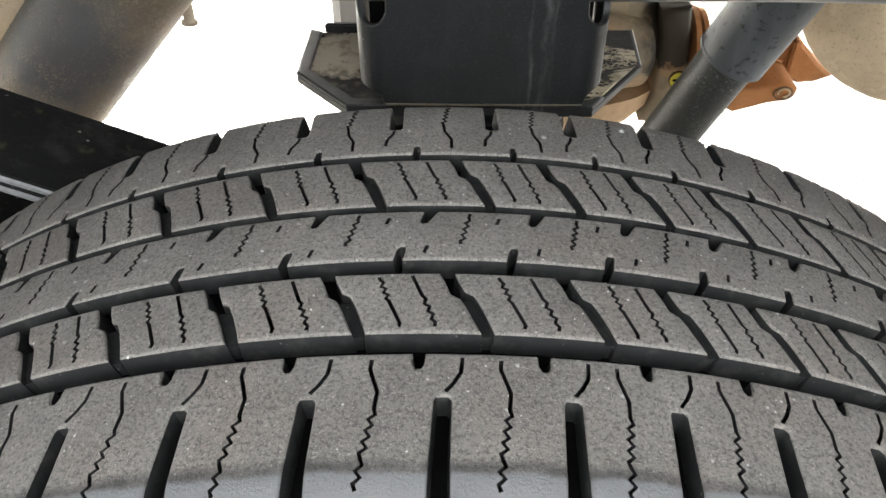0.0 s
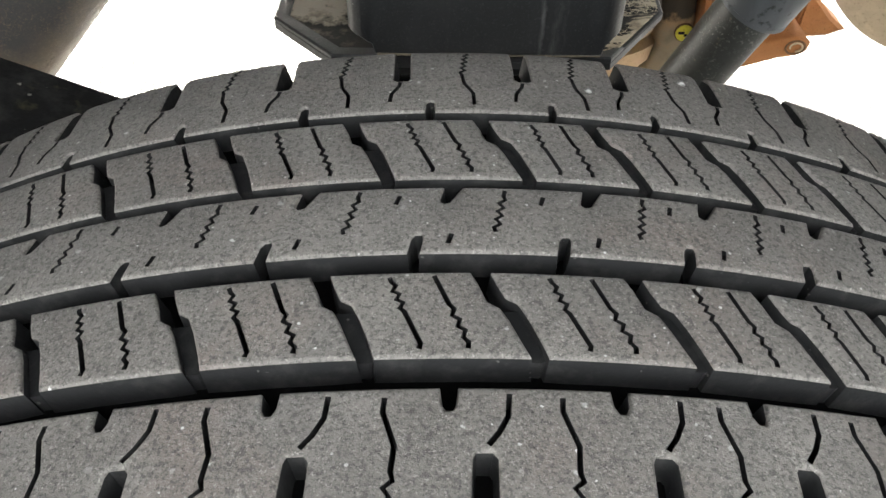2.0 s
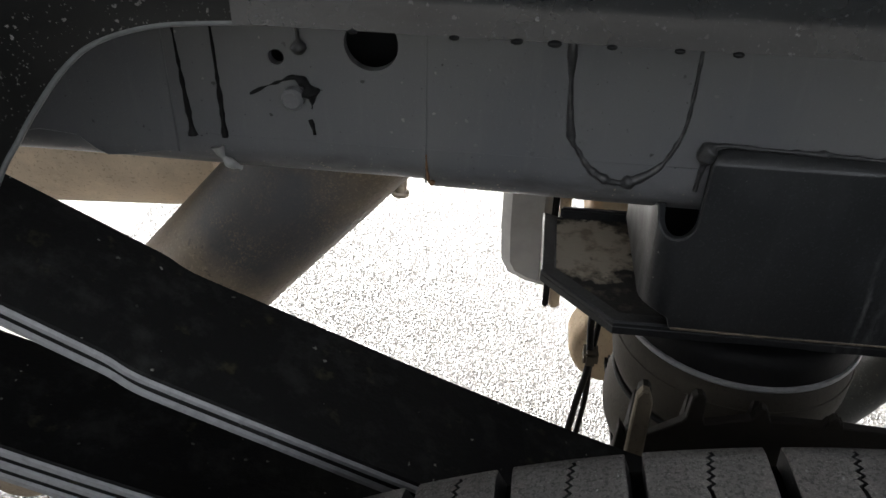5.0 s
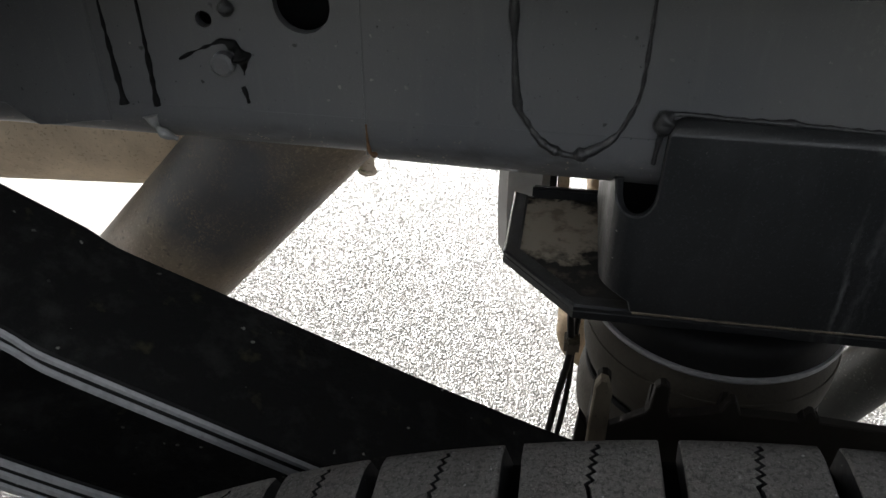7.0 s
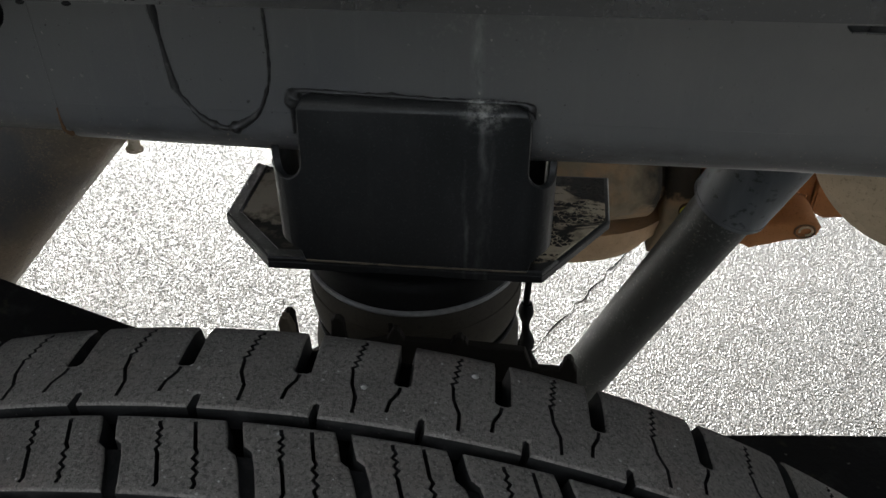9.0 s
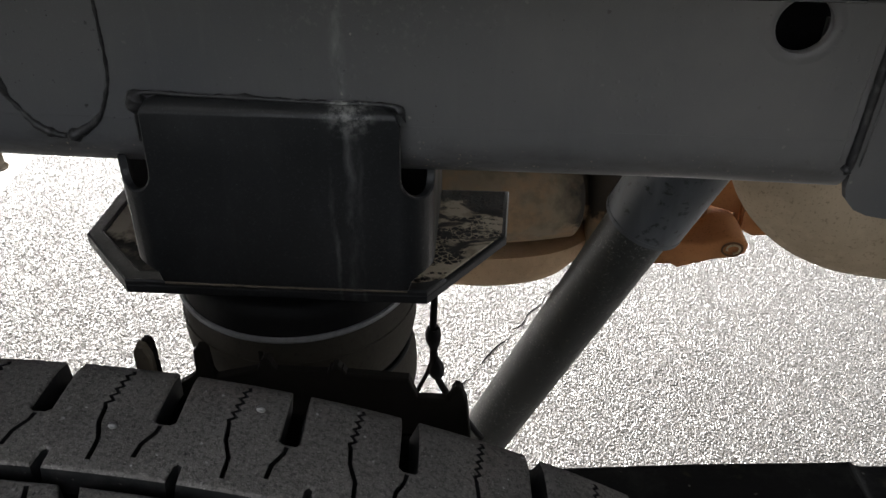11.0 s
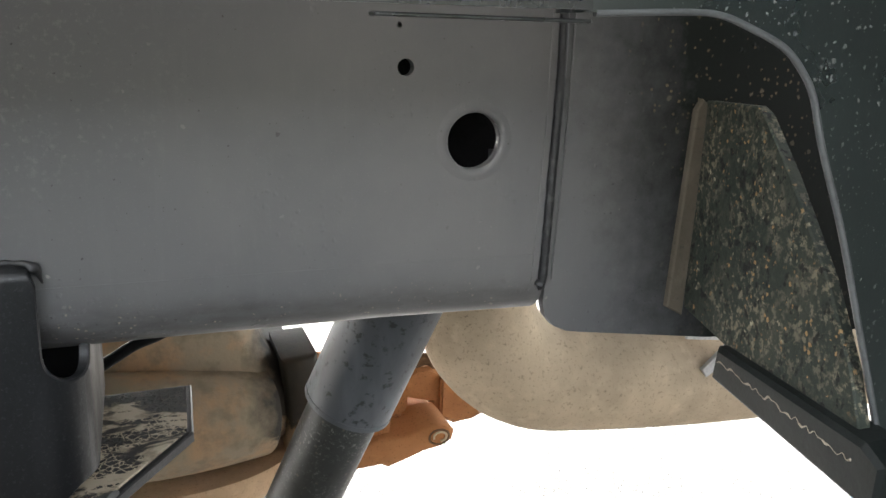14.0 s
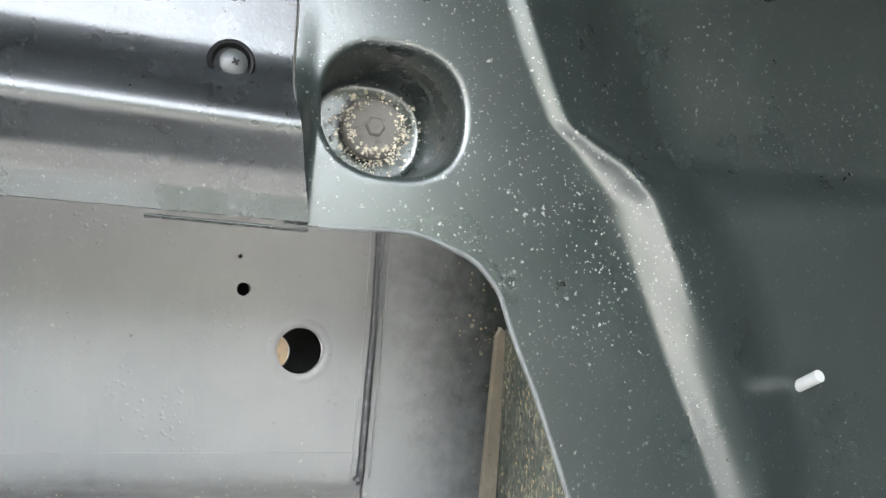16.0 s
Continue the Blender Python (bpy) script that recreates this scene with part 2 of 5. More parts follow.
def tray_material():
    m = Mat("dirty_plate", rough=0.85, spec=0.2).base((0.016, 0.015, 0.014))
    left = m.ramp(m.times(m.near((-0.094, 0.634, 0.632), 0.012, 0.056), m.ramp(m.noise(60, 4), 0.3, 0.7, -0.25, 0.25), "ADD"), 0.35, 0.55, 0, 0.95)
    right = m.times(m.ramp(m.axis(0), 0.085, 0.098), m.ramp(m.noise(24, 5, distort=0.6, stretch=(1, 1.9, 1)), 0.40, 0.46, 0, 0.95))
    right = m.times(right, m.ramp(m.times(m.axis(1), m.ramp(m.noise(70, 3), 0.3, 0.7, -0.012, 0.012), "ADD"), 0.662, 0.654))
    m.over((0.40, 0.350, 0.275), left)
    m.over((0.50, 0.425, 0.315), right)
    m.over((0.12, 0.10, 0.075), m.ramp(m.noise(70, 4), 0.52, 0.66, 0, 0.6))
    m.over((0.020, 0.019, 0.018), m.times(left, m.ramp(m.noise(42, 4), 0.57, 0.63, 0, 0.9)))
    crack, _ = m.cells(230, "DISTANCE_TO_EDGE", warp=0.7)
    where = m.times(m.ramp(m.axis(0), 0.085, 0.095), m.ramp(m.noise(34, 4, stretch=(1, 1.9, 1)), 0.51, 0.54))
    m.over((0.008, 0.008, 0.008), m.times(m.ramp(crack, 0.03, 0.10), where))
    m.bump(m.noise(150, 4), 0.5, 0.001).bump(m.times(crack, where), 0.6, 0.002)
    return m.done()


def liner_material(name, rgb, specks, drips=(), gloss=0.28, spec=0.85, coat=0.12):
    m = Mat(name, rough=0.3, spec=spec, coat=coat, coat_rough=0.15).base(rgb)
    m.over(tuple(1.6 * c for c in rgb), m.ramp(m.noise(16, 5), 0.45, 0.75, 0, 0.5))
    m.over(tuple(2.0 * c for c in rgb), m.ramp(m.noise(60, 5, stretch=(1, 1, 0.3)), 0.50, 0.80, 0, 0.3))
    if drips:
        m.over(tuple(0.35 * c for c in rgb), m.ramp(m.noise(50, 5, 0.7, stretch=(0.25, 1, 1.6)), 0.47, 0.66, 0, 0.8))
        m.over(tuple(2.6 * c for c in rgb), m.ramp(m.noise(420, 4, 0.75), 0.58, 0.68, 0, 0.6))
    for x in drips:
        run = m.ramp(m.times(m.times(m.times(m.axis(0), x, "SUBTRACT"), m.ramp(m.noise(110, 3), 0.3, 0.7, -0.003, 0.003), "ADD"), 0, "ABSOLUTE"), 0.0030, 0.0012)
        m.over((0.006, 0.007, 0.006), m.times(run, m.ramp(m.times(m.axis(2), m.ramp(m.noise(60, 3), 0.3, 0.7, -0.004, 0.004), "ADD"), 0.888, 0.882, 0, 0.9)))
    where = m.ramp(m.noise(9, 3), 0.40, 0.62, 0.22, 1)
    where = m.times(where, m.ramp(m.times(m.axis(0), m.times(m.axis(2), 0.484), "ADD"), 0.865, 0.900, 1, 0.30))
    a, b, c = m.spots(215, 0.25, 0.22, 0.8), m.spots(380, 0.32, 0.30, 0.9), m.spots(700, 0.38, 0.28, 0.8)
    for k, fac in ((0.9, a), (0.85, b), (0.6, c)):
        m.over((0.42, 0.42, 0.40), m.times(m.times(fac, where), k * specks))
    m.bump(m.times(m.times(m.times(a, b, "MAXIMUM"), where), specks), 0.5, 0.0010)
    m.bump(m.noise(600, 3), 0.15, 0.0005).bump(m.noise(40, 2), 0.06, 0.004)
    m.rough_by(m.noise(22, 4), gloss, gloss + 0.10)
    return m.done()


def dusty_material(name, rgb, dark, rough=0.85):
    m = Mat(name, rough=rough, spec=0.25).base(rgb)
    m.over(tuple(0.6 * c for c in rgb), m.ramp(m.noise(11, 5), 0.42, 0.68, 0, 0.7))
    m.over(dark, m.ramp(m.noise(330, 3), 0.58, 0.68, 0, 0.45))
    m.over(tuple(min(1, 1.25 * c) for c in rgb), m.ramp(m.noise(60, 4), 0.55, 0.75, 0, 0.5))
    m.bump(m.noise(300, 4), 0.35, 0.001)
    return m.done()


def pipe_material():
    m = Mat("dusty_pipe", rough=0.5, metal=0.1).base((0.20, 0.150, 0.100))
    m.over((0.11, 0.088, 0.064), m.ramp(m.noise(7, 5), 0.42, 0.62, 0, 0.8))
    m.over((0.30, 0.235, 0.165), m.ramp(m.noise(400, 3), 0.54, 0.66, 0, 0.5))
    m.over((0.03, 0.024, 0.018), m.ramp(m.noise(260, 3), 0.58, 0.68, 0, 0.55))
    # dark bare steel, with its bluish sheen mixed into the colour
    bare_sheen = m.ramp(m.times(m.near((-0.325, 0.635, 0.640), 0.0, 0.115), m.ramp(m.noise(13, 4), 0.3, 0.7, -0.18, 0.18), "ADD"), 0.25, 0.62)
    m.over((0.045, 0.048, 0.055), m.times(bare_sheen, 0.88))
    m.over((0.20, 0.150, 0.100), m.times(m.ramp(m.noise(520, 4, 0.75), 0.52, 0.62, 0, 0.7), m.ramp(m.noise(30, 3), 0.4, 0.65)))
    m.bump(m.noise(420, 4), 0.3, 0.0008)
    m.rough_by(m.noise(7, 5), 0.35, 0.65)
    return m.done()


def grease_material():
    m = Mat("greasy_casting", rough=0.7, spec=0.3).base((0.24, 0.195, 0.135))
    m.over((0.36, 0.215, 0.11), m.ramp(m.noise(18, 4), 0.46, 0.62, 0, 0.7))
    m.over((0.16, 0.125, 0.085), m.ramp(m.noise(40, 5), 0.50, 0.66, 0, 0.7))
    rag = m.ramp(m.noise(55, 5), 0.3, 0.7, -0.010, 0.010)
    oil = m.times(m.ramp(m.times(m.axis(0), rag, "ADD"), 0.228, 0.262), m.ramp(m.times(m.axis(2), rag, "ADD"), 0.416, 0.426))
    m.over((0.018, 0.017, 0.014), m.times(oil, 0.93))
    m.bump(m.noise(260, 4), 0.4, 0.001)
    return m.done()


def gusset_material():
    m = Mat("mud_splashed_steel", rough=0.75, spec=0.4).base((0.028, 0.036, 0.028))
    m.over((0.062, 0.065, 0.048), m.ramp(m.noise(30, 5), 0.46, 0.68, 0, 0.8))
    m.over((0.24, 0.21, 0.145), m.times(m.ramp(m.noise(230, 5, 0.7), 0.50, 0.60, 0, 0.85), m.ramp(m.noise(26, 3), 0.40, 0.60, 0.1, 1)))
    m.over((0.42, 0.25, 0.11), m.times(m.spots(300, 0.42, 0.35, 0.8), m.ramp(m.noise(20, 3), 0.42, 0.58, 0.05, 0.95)))
    m.over((0.46, 0.40, 0.28), m.times(m.spots(190, 0.30, 0.30, 0.8), m.ramp(m.noise(24, 3), 0.40, 0.60, 0.1, 0.9)))
    m.over((0.006, 0.007, 0.006), m.ramp(m.noise(150, 4, 0.65), 0.56, 0.62, 0, 0.9))
    m.bump(m.noise(240, 4), 0.6, 0.0015)
    return m.done()


def shock_material(name, rgb, scuffed=False):
    m = Mat(name, rough=0.45).base(rgb)
    m.over(tuple(2.2 * c for c in rgb), m.ramp(m.noise(14, 4, stretch=(2, 2, 0.4)), 0.48, 0.7, 0, 0.55))
    m.over((0.006, 0.007, 0.006), m.ramp(m.noise(120, 4), 0.58, 0.66, 0, 0.8))
    if scuffed:
        worn = m.ramp(m.noise(16, 4), 0.46, 0.60)
        m.over((0.16, 0.165, 0.150), m.times(worn, m.ramp(m.noise(330, 5, 0.75), 0.55, 0.64, 0, 0.75)))
        m.over((0.10, 0.085, 0.060), m.times(m.spots(210, 0.35, 0.2), 0.5))
    m.bump(m.noise(300, 3), 0.15, 0.0008)
    return m.done()


def leaf_material():
    m = Mat("spring_steel", rough=0.6, spec=0.1).base((0.0055, 0.0055, 0.0055))
    m.over((0.020, 0.020, 0.019), m.ramp(m.noise(45, 5, 0.7), 0.50, 0.70, 0, 0.8))
    m.over((0.20, 0.20, 0.18), m.times(m.spots(170, 0.22, 0.16), m.ramp(m.noise(22, 3), 0.40, 0.58, 0.1, 0.9)))
    m.over((0.06, 0.055, 0.03), m.ramp(m.noise(60, 4), 0.62, 0.72, 0, 0.4))
    m.bump(m.noise(260, 4), 0.35, 0.001)
    return m.done()


def plain_material(name, rgb, rough=0.6, metal=0.0, grain=200, spec=0.5):
    m = Mat(name, rough=rough, metal=metal, spec=spec).base(rgb)
    m.over(tuple(0.55 * c for c in rgb), m.ramp(m.noise(grain, 4), 0.45, 0.7, 0, 0.6))
    m.bump(m.noise(2 * grain, 3), 0.2, 0.0008)
    return m.done()


def gravel_ground_material():
    m = Mat("gravel_bed", rough=0.75, spec=0.3).base((0.10, 0.095, 0.088))
    dist, tint = m.cells(150)
    hue = m.t.nodes.new("ShaderNodeSeparateColor")
    m.t.links.new(tint, hue.inputs[0])
    m.over((0.22, 0.213, 0.20), m.ramp(hue.outputs[0], 0.35, 0.9))
    m.over((0.08, 0.075, 0.07), m.ramp(hue.outputs[1], 0.82, 0.95, 0, 0.8))
    m.over((0.15, 0.143, 0.135), m.ramp(dist, 0.55, 0.85, 0, 0.6))
    m.over((0.21, 0.195, 0.175), m.ramp(m.noise(2.5, 4), 0.45, 0.7, 0, 0.3))
    m.bump(dist, -0.9, 0.004)
    return m.done()


def pebble_material():
    m = Mat("pale_gravel", rough=0.36, spec=1.0).base((0.076, 0.074, 0.070))
    tone = m.island()
    m.over((0.170, 0.166, 0.158), m.ramp(tone, 0.50, 0.85))
    m.over((0.095, 0.087, 0.078), m.ramp(tone, 0.30, 0.16))
    m.over((0.05, 0.047, 0.044), m.ramp(tone, 0.09, 0.05))
    m.over((0.13, 0.123, 0.114), m.ramp(m.noise(350, 3), 0.5, 0.7, 0, 0.5))
    return m.done()


RUBBER, WALL, CARCASS = rubber_material(), wall_rubber_material(), carcass_material()
FRAME, FRAME_REAR = frame_material("frame_paint"), frame_material("shaded_frame_paint", True)
BRACKET, WELD, TRAY = bracket_material(), weld_material(), tray_material()
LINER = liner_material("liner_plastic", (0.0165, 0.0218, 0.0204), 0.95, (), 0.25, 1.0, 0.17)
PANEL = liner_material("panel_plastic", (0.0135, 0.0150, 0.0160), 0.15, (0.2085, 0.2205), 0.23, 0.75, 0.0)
# built like LINER, with a base about eight times darker
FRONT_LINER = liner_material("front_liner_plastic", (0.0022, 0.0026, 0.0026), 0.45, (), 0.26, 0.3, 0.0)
TAN = dusty_material("road_dust", (0.50, 0.395, 0.275), (0.12, 0.09, 0.06))
# lighter copy of TAN: sunlight on the muffler put into the dust colour
LIT_TAN = dusty_material("sunlit_road_dust", (0.64, 0.54, 0.41), (0.20, 0.15, 0.10))
PIPE_DUST = pipe_material()
RUST = dusty_material("rusty_casting", (0.36, 0.16, 0.065), (0.05, 0.02, 0.01))
CRACK = plain_material("dark_crack", (0.035, 0.034, 0.033), 0.9, spec=0.1)
FILLER = plain_material("pale_sealer", (0.20, 0.20, 0.195), 0.6)
RUST_DARK = dusty_material("dull_rust", (0.13, 0.075, 0.04), (0.03, 0.02, 0.012))
GUSSET, LEAF = gusset_material(), leaf_material()
SHOCK, SHOCK_TUBE = shock_material("shock_paint", (0.052, 0.058, 0.064)), shock_material("shock_tube_paint", (0.013, 0.015, 0.014), True)
PALE_EDGE = plain_material("pale_edge", (0.21, 0.21, 0.215), 0.5)
BAG = dusty_material("bellows_rubber", (0.045, 0.039, 0.030), (0.016, 0.014, 0.012), 0.75)
BLACK = plain_material("black_plastic", (0.006, 0.006, 0.0063), 0.55, spec=0.12)
PALE = plain_material("pale_plastic", (0.55, 0.54, 0.52), 0.55)
SHIELD = plain_material("pale_grey_shield", (0.36, 0.36, 0.355), 0.6, grain=12)
YELLOW = plain_material("yellow_paint", (0.62, 0.56, 0.04), 0.6)
DIRTY_BOLT = dusty_material("corroded_bolt", (0.115, 0.107, 0.097), (0.05, 0.040, 0.030), 0.95)
DIRT = dusty_material("dry_mud", (0.40, 0.35, 0.28), (0.12, 0.09, 0.06))
GREASE = grease_material()
CLAY = dusty_material("clay_dust", (0.46, 0.32, 0.20), (0.16, 0.10, 0.05))
LIP = plain_material("black_steel", (0.010, 0.013, 0.012), 0.5, spec=0.3)
SADDLE = dusty_material("grimy_steel", (0.012, 0.010, 0.008), (0.008, 0.007, 0.006))
TAB = dusty_material("dusty_tab", (0.16, 0.135, 0.10), (0.04, 0.032, 0.024))
FLANGE = dusty_material("dusty_flange", (0.115, 0.098, 0.074), (0.04, 0.035, 0.03))
# thin highlight along the liner rims put into a pale, scuffed colour
RIM_EDGE = plain_material("scuffed_highlight_edge", (0.10, 0.105, 0.105), 0.4)
HEDGE = dusty_material("hedge_leaves", (0.040, 0.048, 0.032), (0.008, 0.012, 0.006))
SCREW = plain_material("grey_plastic", (0.035, 0.038, 0.038), 0.4)
BODY = plain_material("underbody_coating", (0.02, 0.02, 0.021), 0.7, spec=0.2)
GROUND, PEBBLE = gravel_ground_material(), pebble_material()


# ---- builders ----
def part(name, bm, material, parent=None, label=""):
    me = bpy.data.meshes.new(name)
    bm.normal_update()
    bm.to_mesh(me)
    bm.free()
    me.materials.append(material)
    ob = new(name, me)
    if parent is not None:
        ob.parent = parent
    if label:
        tagged(ob, label)
    return ob


def thing(name, label, category, group="", kind="", at=(0, 0, 0)):
    ob = new(name)
    ob.location = at
    return tagged(ob, label, category, group, kind)


def smooth(ob, angle=40):
    me = ob.data
    me.polygons.foreach_set("use_smooth", [True] * len(me.polygons))
    bm = bmesh.new()
    bm.from_mesh(me)
    for e in bm.edges:
        e.smooth = len(e.link_faces) == 2 and e.calc_face_angle(0) < radians(angle)
    bm.to_mesh(me)
    bm.free()
    return ob


def circle(cx, cy, r, n=24, squash=1.0):
    return [(cx + r * math.cos(2 * math.pi * k / n), cy + squash * r * math.sin(2 * math.pi * k / n)) for k in range(n)]


def inset(loop, d):
    """The loop (counter-clockwise) moved inwards by d."""
    out = []
    for k, p in enumerate(loop):
        a, p, b = Vector(loop[k - 1]), Vector(p), Vector(loop[(k + 1) % len(loop)])
        n1, n2 = (p - a).normalized(), (b - p).normalized()
        m = Vector((-n1.y - n2.y, n1.x + n2.x))
        m = m.normalized() * d / max(0.5, m.length / 2) if m.length > 1e-6 else Vector((-n1.y, n1.x)) * d
        out.append(tuple(p + m))
    return out


def signed_area(loop):
    return 0.5 * sum(a[0] * b[1] - b[0] * a[1] for a, b in zip(loop, loop[1:] + loop[:1]))


def slit(points, width):
    """A thin closed loop along a line of points."""
    pts = [Vector(p) for p in points]
    left, right = [], []
    for k, p in enumerate(pts):
        d = (pts[min(k + 1, len(pts) - 1)] - pts[max(k - 1, 0)]).normalized()
        n = Vector((-d.y, d.x)) * width / 2
        left.append(tuple(p + n))
        right.append(tuple(p - n))
    loop = left + right[::-1]
    return loop if signed_area(loop) > 0 else loop[::-1]


def sheet(outline, holes, place, depth, chamfer=0.0, guides=(), draft=0.0, closed=True, hole_depth=None, walls=False):
    """A plate cut to an outline with holes. place(u, v, h) gives the point; the face lies at h = 0, the back at h = -depth."""
    from mathutils.geometry import delaunay_2d_cdt
    if signed_area(outline) < 0:
        outline = outline[::-1]
    loops = [outline] + [h if signed_area(h) > 0 else h[::-1] for h in holes]
    verts, faces, edges = [], [], []
    for loop in loops:
        faces.append(list(range(len(verts), len(verts) + len(loop))))
        verts += [Vector(p) for p in loop]
    if chamfer:
        ring = inset(outline, chamfer)
        base = len(verts)
        verts += [Vector(p) for p in ring]
        edges += [(base + k, base + (k + 1) % len(ring)) for k in range(len(ring))]
    for a, b in guides:
        edges.append((len(verts), len(verts) + 1))
        verts += [Vector(a), Vector(b)]
    vs, _, tris, origin, _, came = delaunay_2d_cdt(verts, edges, faces, 0, 1e-7)
    vs = [tuple(v) for v in vs]
    keep = [t for t, o in zip(tris, came) if 0 in o and not any(k in o for k in range(1, len(loops)))]
    count = {}
    for t in keep:
        for a, b in zip(t, t[1:] + t[:1]):
            count[(a, b)] = count.get((a, b), 0) + 1
    rim = [(a, b) for a, b in count if (b, a) not in count]
    outer = {k for k, o in enumerate(origin) if any(i < len(outline) for i in o)}
    lines = [(Vector(a), Vector(b)) for a, b in zip(outline, outline[1:] + outline[:1])]

    def on_outline(k):
        if k in outer:
            return True
        p = Vector(vs[k])
        for a, b in lines:
            d = b - a
            f = max(0, min(1, (p - a).dot(d) / max(d.length_squared, 1e-15)))
            if (a + d * f - p).length < 1e-6:
                return True
        return False

    edge_ids = {k for ab in rim for k in ab}
    outer = {k for k in edge_ids if on_outline(k)}
    push = {}
    if draft:
        for a, b in rim:
            d = Vector(vs[b]) - Vector(vs[a])
            n = Vector((d.y, -d.x)).normalized()
            for k in (a, b):
                push[k] = push.get(k, Vector((0, 0))) + n
    bm = bmesh.new()
    used = sorted({k for t in keep for k in t})
    top = {k: bm.verts.new(place(*vs[k], -chamfer if chamfer and k in outer else 0.0)) for k in used}
    for t in keep:
        bm.faces.new([top[k] for k in t])
    low = {}
    for k in edge_ids:
        q = Vector(vs[k])
        if draft and k in outer:
            q = q + push[k].normalized() * draft
        low[k] = bm.verts.new(place(*q, -(depth if k in outer or hole_depth is None else hole_depth)))
    for a, b in rim:
        bm.faces.new((top[b], top[a], low[a], low[b])).material_index = 1 if walls else 0
    if closed:
        back = {k: low.get(k) or bm.verts.new(place(*vs[k], -depth)) for k in used}
        for t in keep:
            bm.faces.new([back[k] for k in reversed(t)])
    return bm


def spline(points, n=8):
    """A smooth line through the points."""
    p = [Vector(q) for q in points]
    p = [2 * p[0] - p[1]] + p + [2 * p[-1] - p[-2]]
    out = []
    for k in range(1, len(p) - 2):
        for j in range(n):
            t = j / n
            out.append(0.5 * ((2 * p[k]) + (p[k + 1] - p[k - 1]) * t + (2 * p[k - 1] - 5 * p[k] + 4 * p[k + 1] - p[k + 2]) * t * t
                              + (3 * p[k] - p[k - 1] - 3 * p[k + 1] + p[k + 2]) * t ** 3))
    return out + [p[-2]]


def tube(points, radius, seg=16, n=8, wobble=0.0, flat=1.0):
    """A round bar along a smooth line; radius is a number or a function of the share of the way."""
    line = spline(points, n) if n else [Vector(q) for q in points]
    bm = bmesh.new()
    side = Vector((0.31, 0.52, 0.79)).normalized()
    rings = []
    for k, p in enumerate(line):
        d = (line[min(k + 1, len(line) - 1)] - line[max(k - 1, 0)]).normalized()
        side = (side - d * side.dot(d)).normalized()
        up = d.cross(side)
        r = radius(k / (len(line) - 1)) if callable(radius) else radius
        r *= 1 + wobble * (noise.noise(p * 220) if wobble else 0)
        rings.append([bm.verts.new(p + side * (r * math.cos(2 * math.pi * j / seg)) + up * (flat * r * math.sin(2 * math.pi * j / seg))) for j in range(seg)])
    for a, b in zip(rings, rings[1:]):
        for j in range(seg):
            bm.faces.new((a[j], a[(j + 1) % seg], b[(j + 1) % seg], b[j]))
    bm.faces.new(rings[0][::-1])
    bm.faces.new(rings[-1])
    return bm


def lathe(profile, centre, axis="Z", seg=64):
    """A body turned from (radius, height) pairs round an axis through centre."""
    bm = bmesh.new()
    rings = []
    for r, h in profile:
        ring = []
        for k in range(seg):
            a = 2 * math.pi * k / seg
            c, s = r * math.cos(a), r * math.sin(a)
            off = (c, s, h) if axis == "Z" else (c, h, s)
            ring.append(bm.verts.new(Vector(centre) + Vector(off)))
        rings.append(ring)
    for a, b in zip(rings, rings[1:]):
        for k in range(seg):
            bm.faces.new((a[k], a[(k + 1) % seg], b[(k + 1) % seg], b[k]))
    return bm


def capped(bm):
    bmesh.ops.holes_fill(bm, edges=[e for e in bm.edges if len(e.link_faces) == 1], sides=0)
    bmesh.ops.recalc_face_normals(bm, faces=bm.faces)
    return bm


def block(lo, hi, bevel=0.003, seg=2):
    bm = bmesh.new()
    bmesh.ops.create_cube(bm, size=1)
    for v in bm.verts:
        v.co = [lo[k] + (v.co[k] + 0.5) * (hi[k] - lo[k]) for k in range(3)]
    if bevel:
        bmesh.ops.bevel(bm, geom=list(bm.edges), offset=bevel, segments=seg, affect="EDGES")
    return bm


def strip(line, y0, y1, thick, n=6, twist=0.0):
    """A flat bar from y0 to y1, whose upper face follows a smooth line of (x, z)."""
    pts = spline([(x, 0, z) for x, z in line], n)
    bm = bmesh.new()
    c = min(0.0012, thick / 4)
    rings = []
    for k, p in enumerate(pts):
        d = (pts[min(k + 1, len(pts) - 1)] - pts[max(k - 1, 0)]).normalized()
        nrm = Vector((-d.z, 0, d.x))
        rings.append([bm.verts.new((p.x + nrm.x * h, y, p.z + nrm.z * h - twist * (0.48 - y))) for y, h in
                      ((y0 + c, 0), (y1 - c, 0), (y1, -c), (y1, c - thick), (y1 - c, -thick), (y0 + c, -thick), (y0, c - thick), (y0, -c))])
    for a, b in zip(rings, rings[1:]):
        for j in range(8):
            bm.faces.new((a[j], b[j], b[(j + 1) % 8], a[(j + 1) % 8]))
    bm.faces.new(rings[0])
    bm.faces.new(rings[-1][::-1])
    bmesh.ops.recalc_face_normals(bm, faces=bm.faces)
    return bm


def xz(y):
    """Lays a sheet upright, its face towards -y at that y."""
    return lambda u, v, h: (u, y - h, v)


# ---- ground ----
GZ = -0.04
bm = bmesh.new()
xs = [-400, -60, -12, -4] + [-2 + 0.1 * k for k in range(51)] + [4, 12, 60, 400]
ys = [-400, -60, -12, -3] + [0.2 + 0.1 * k for k in range(31)] + [4, 12, 60, 400]
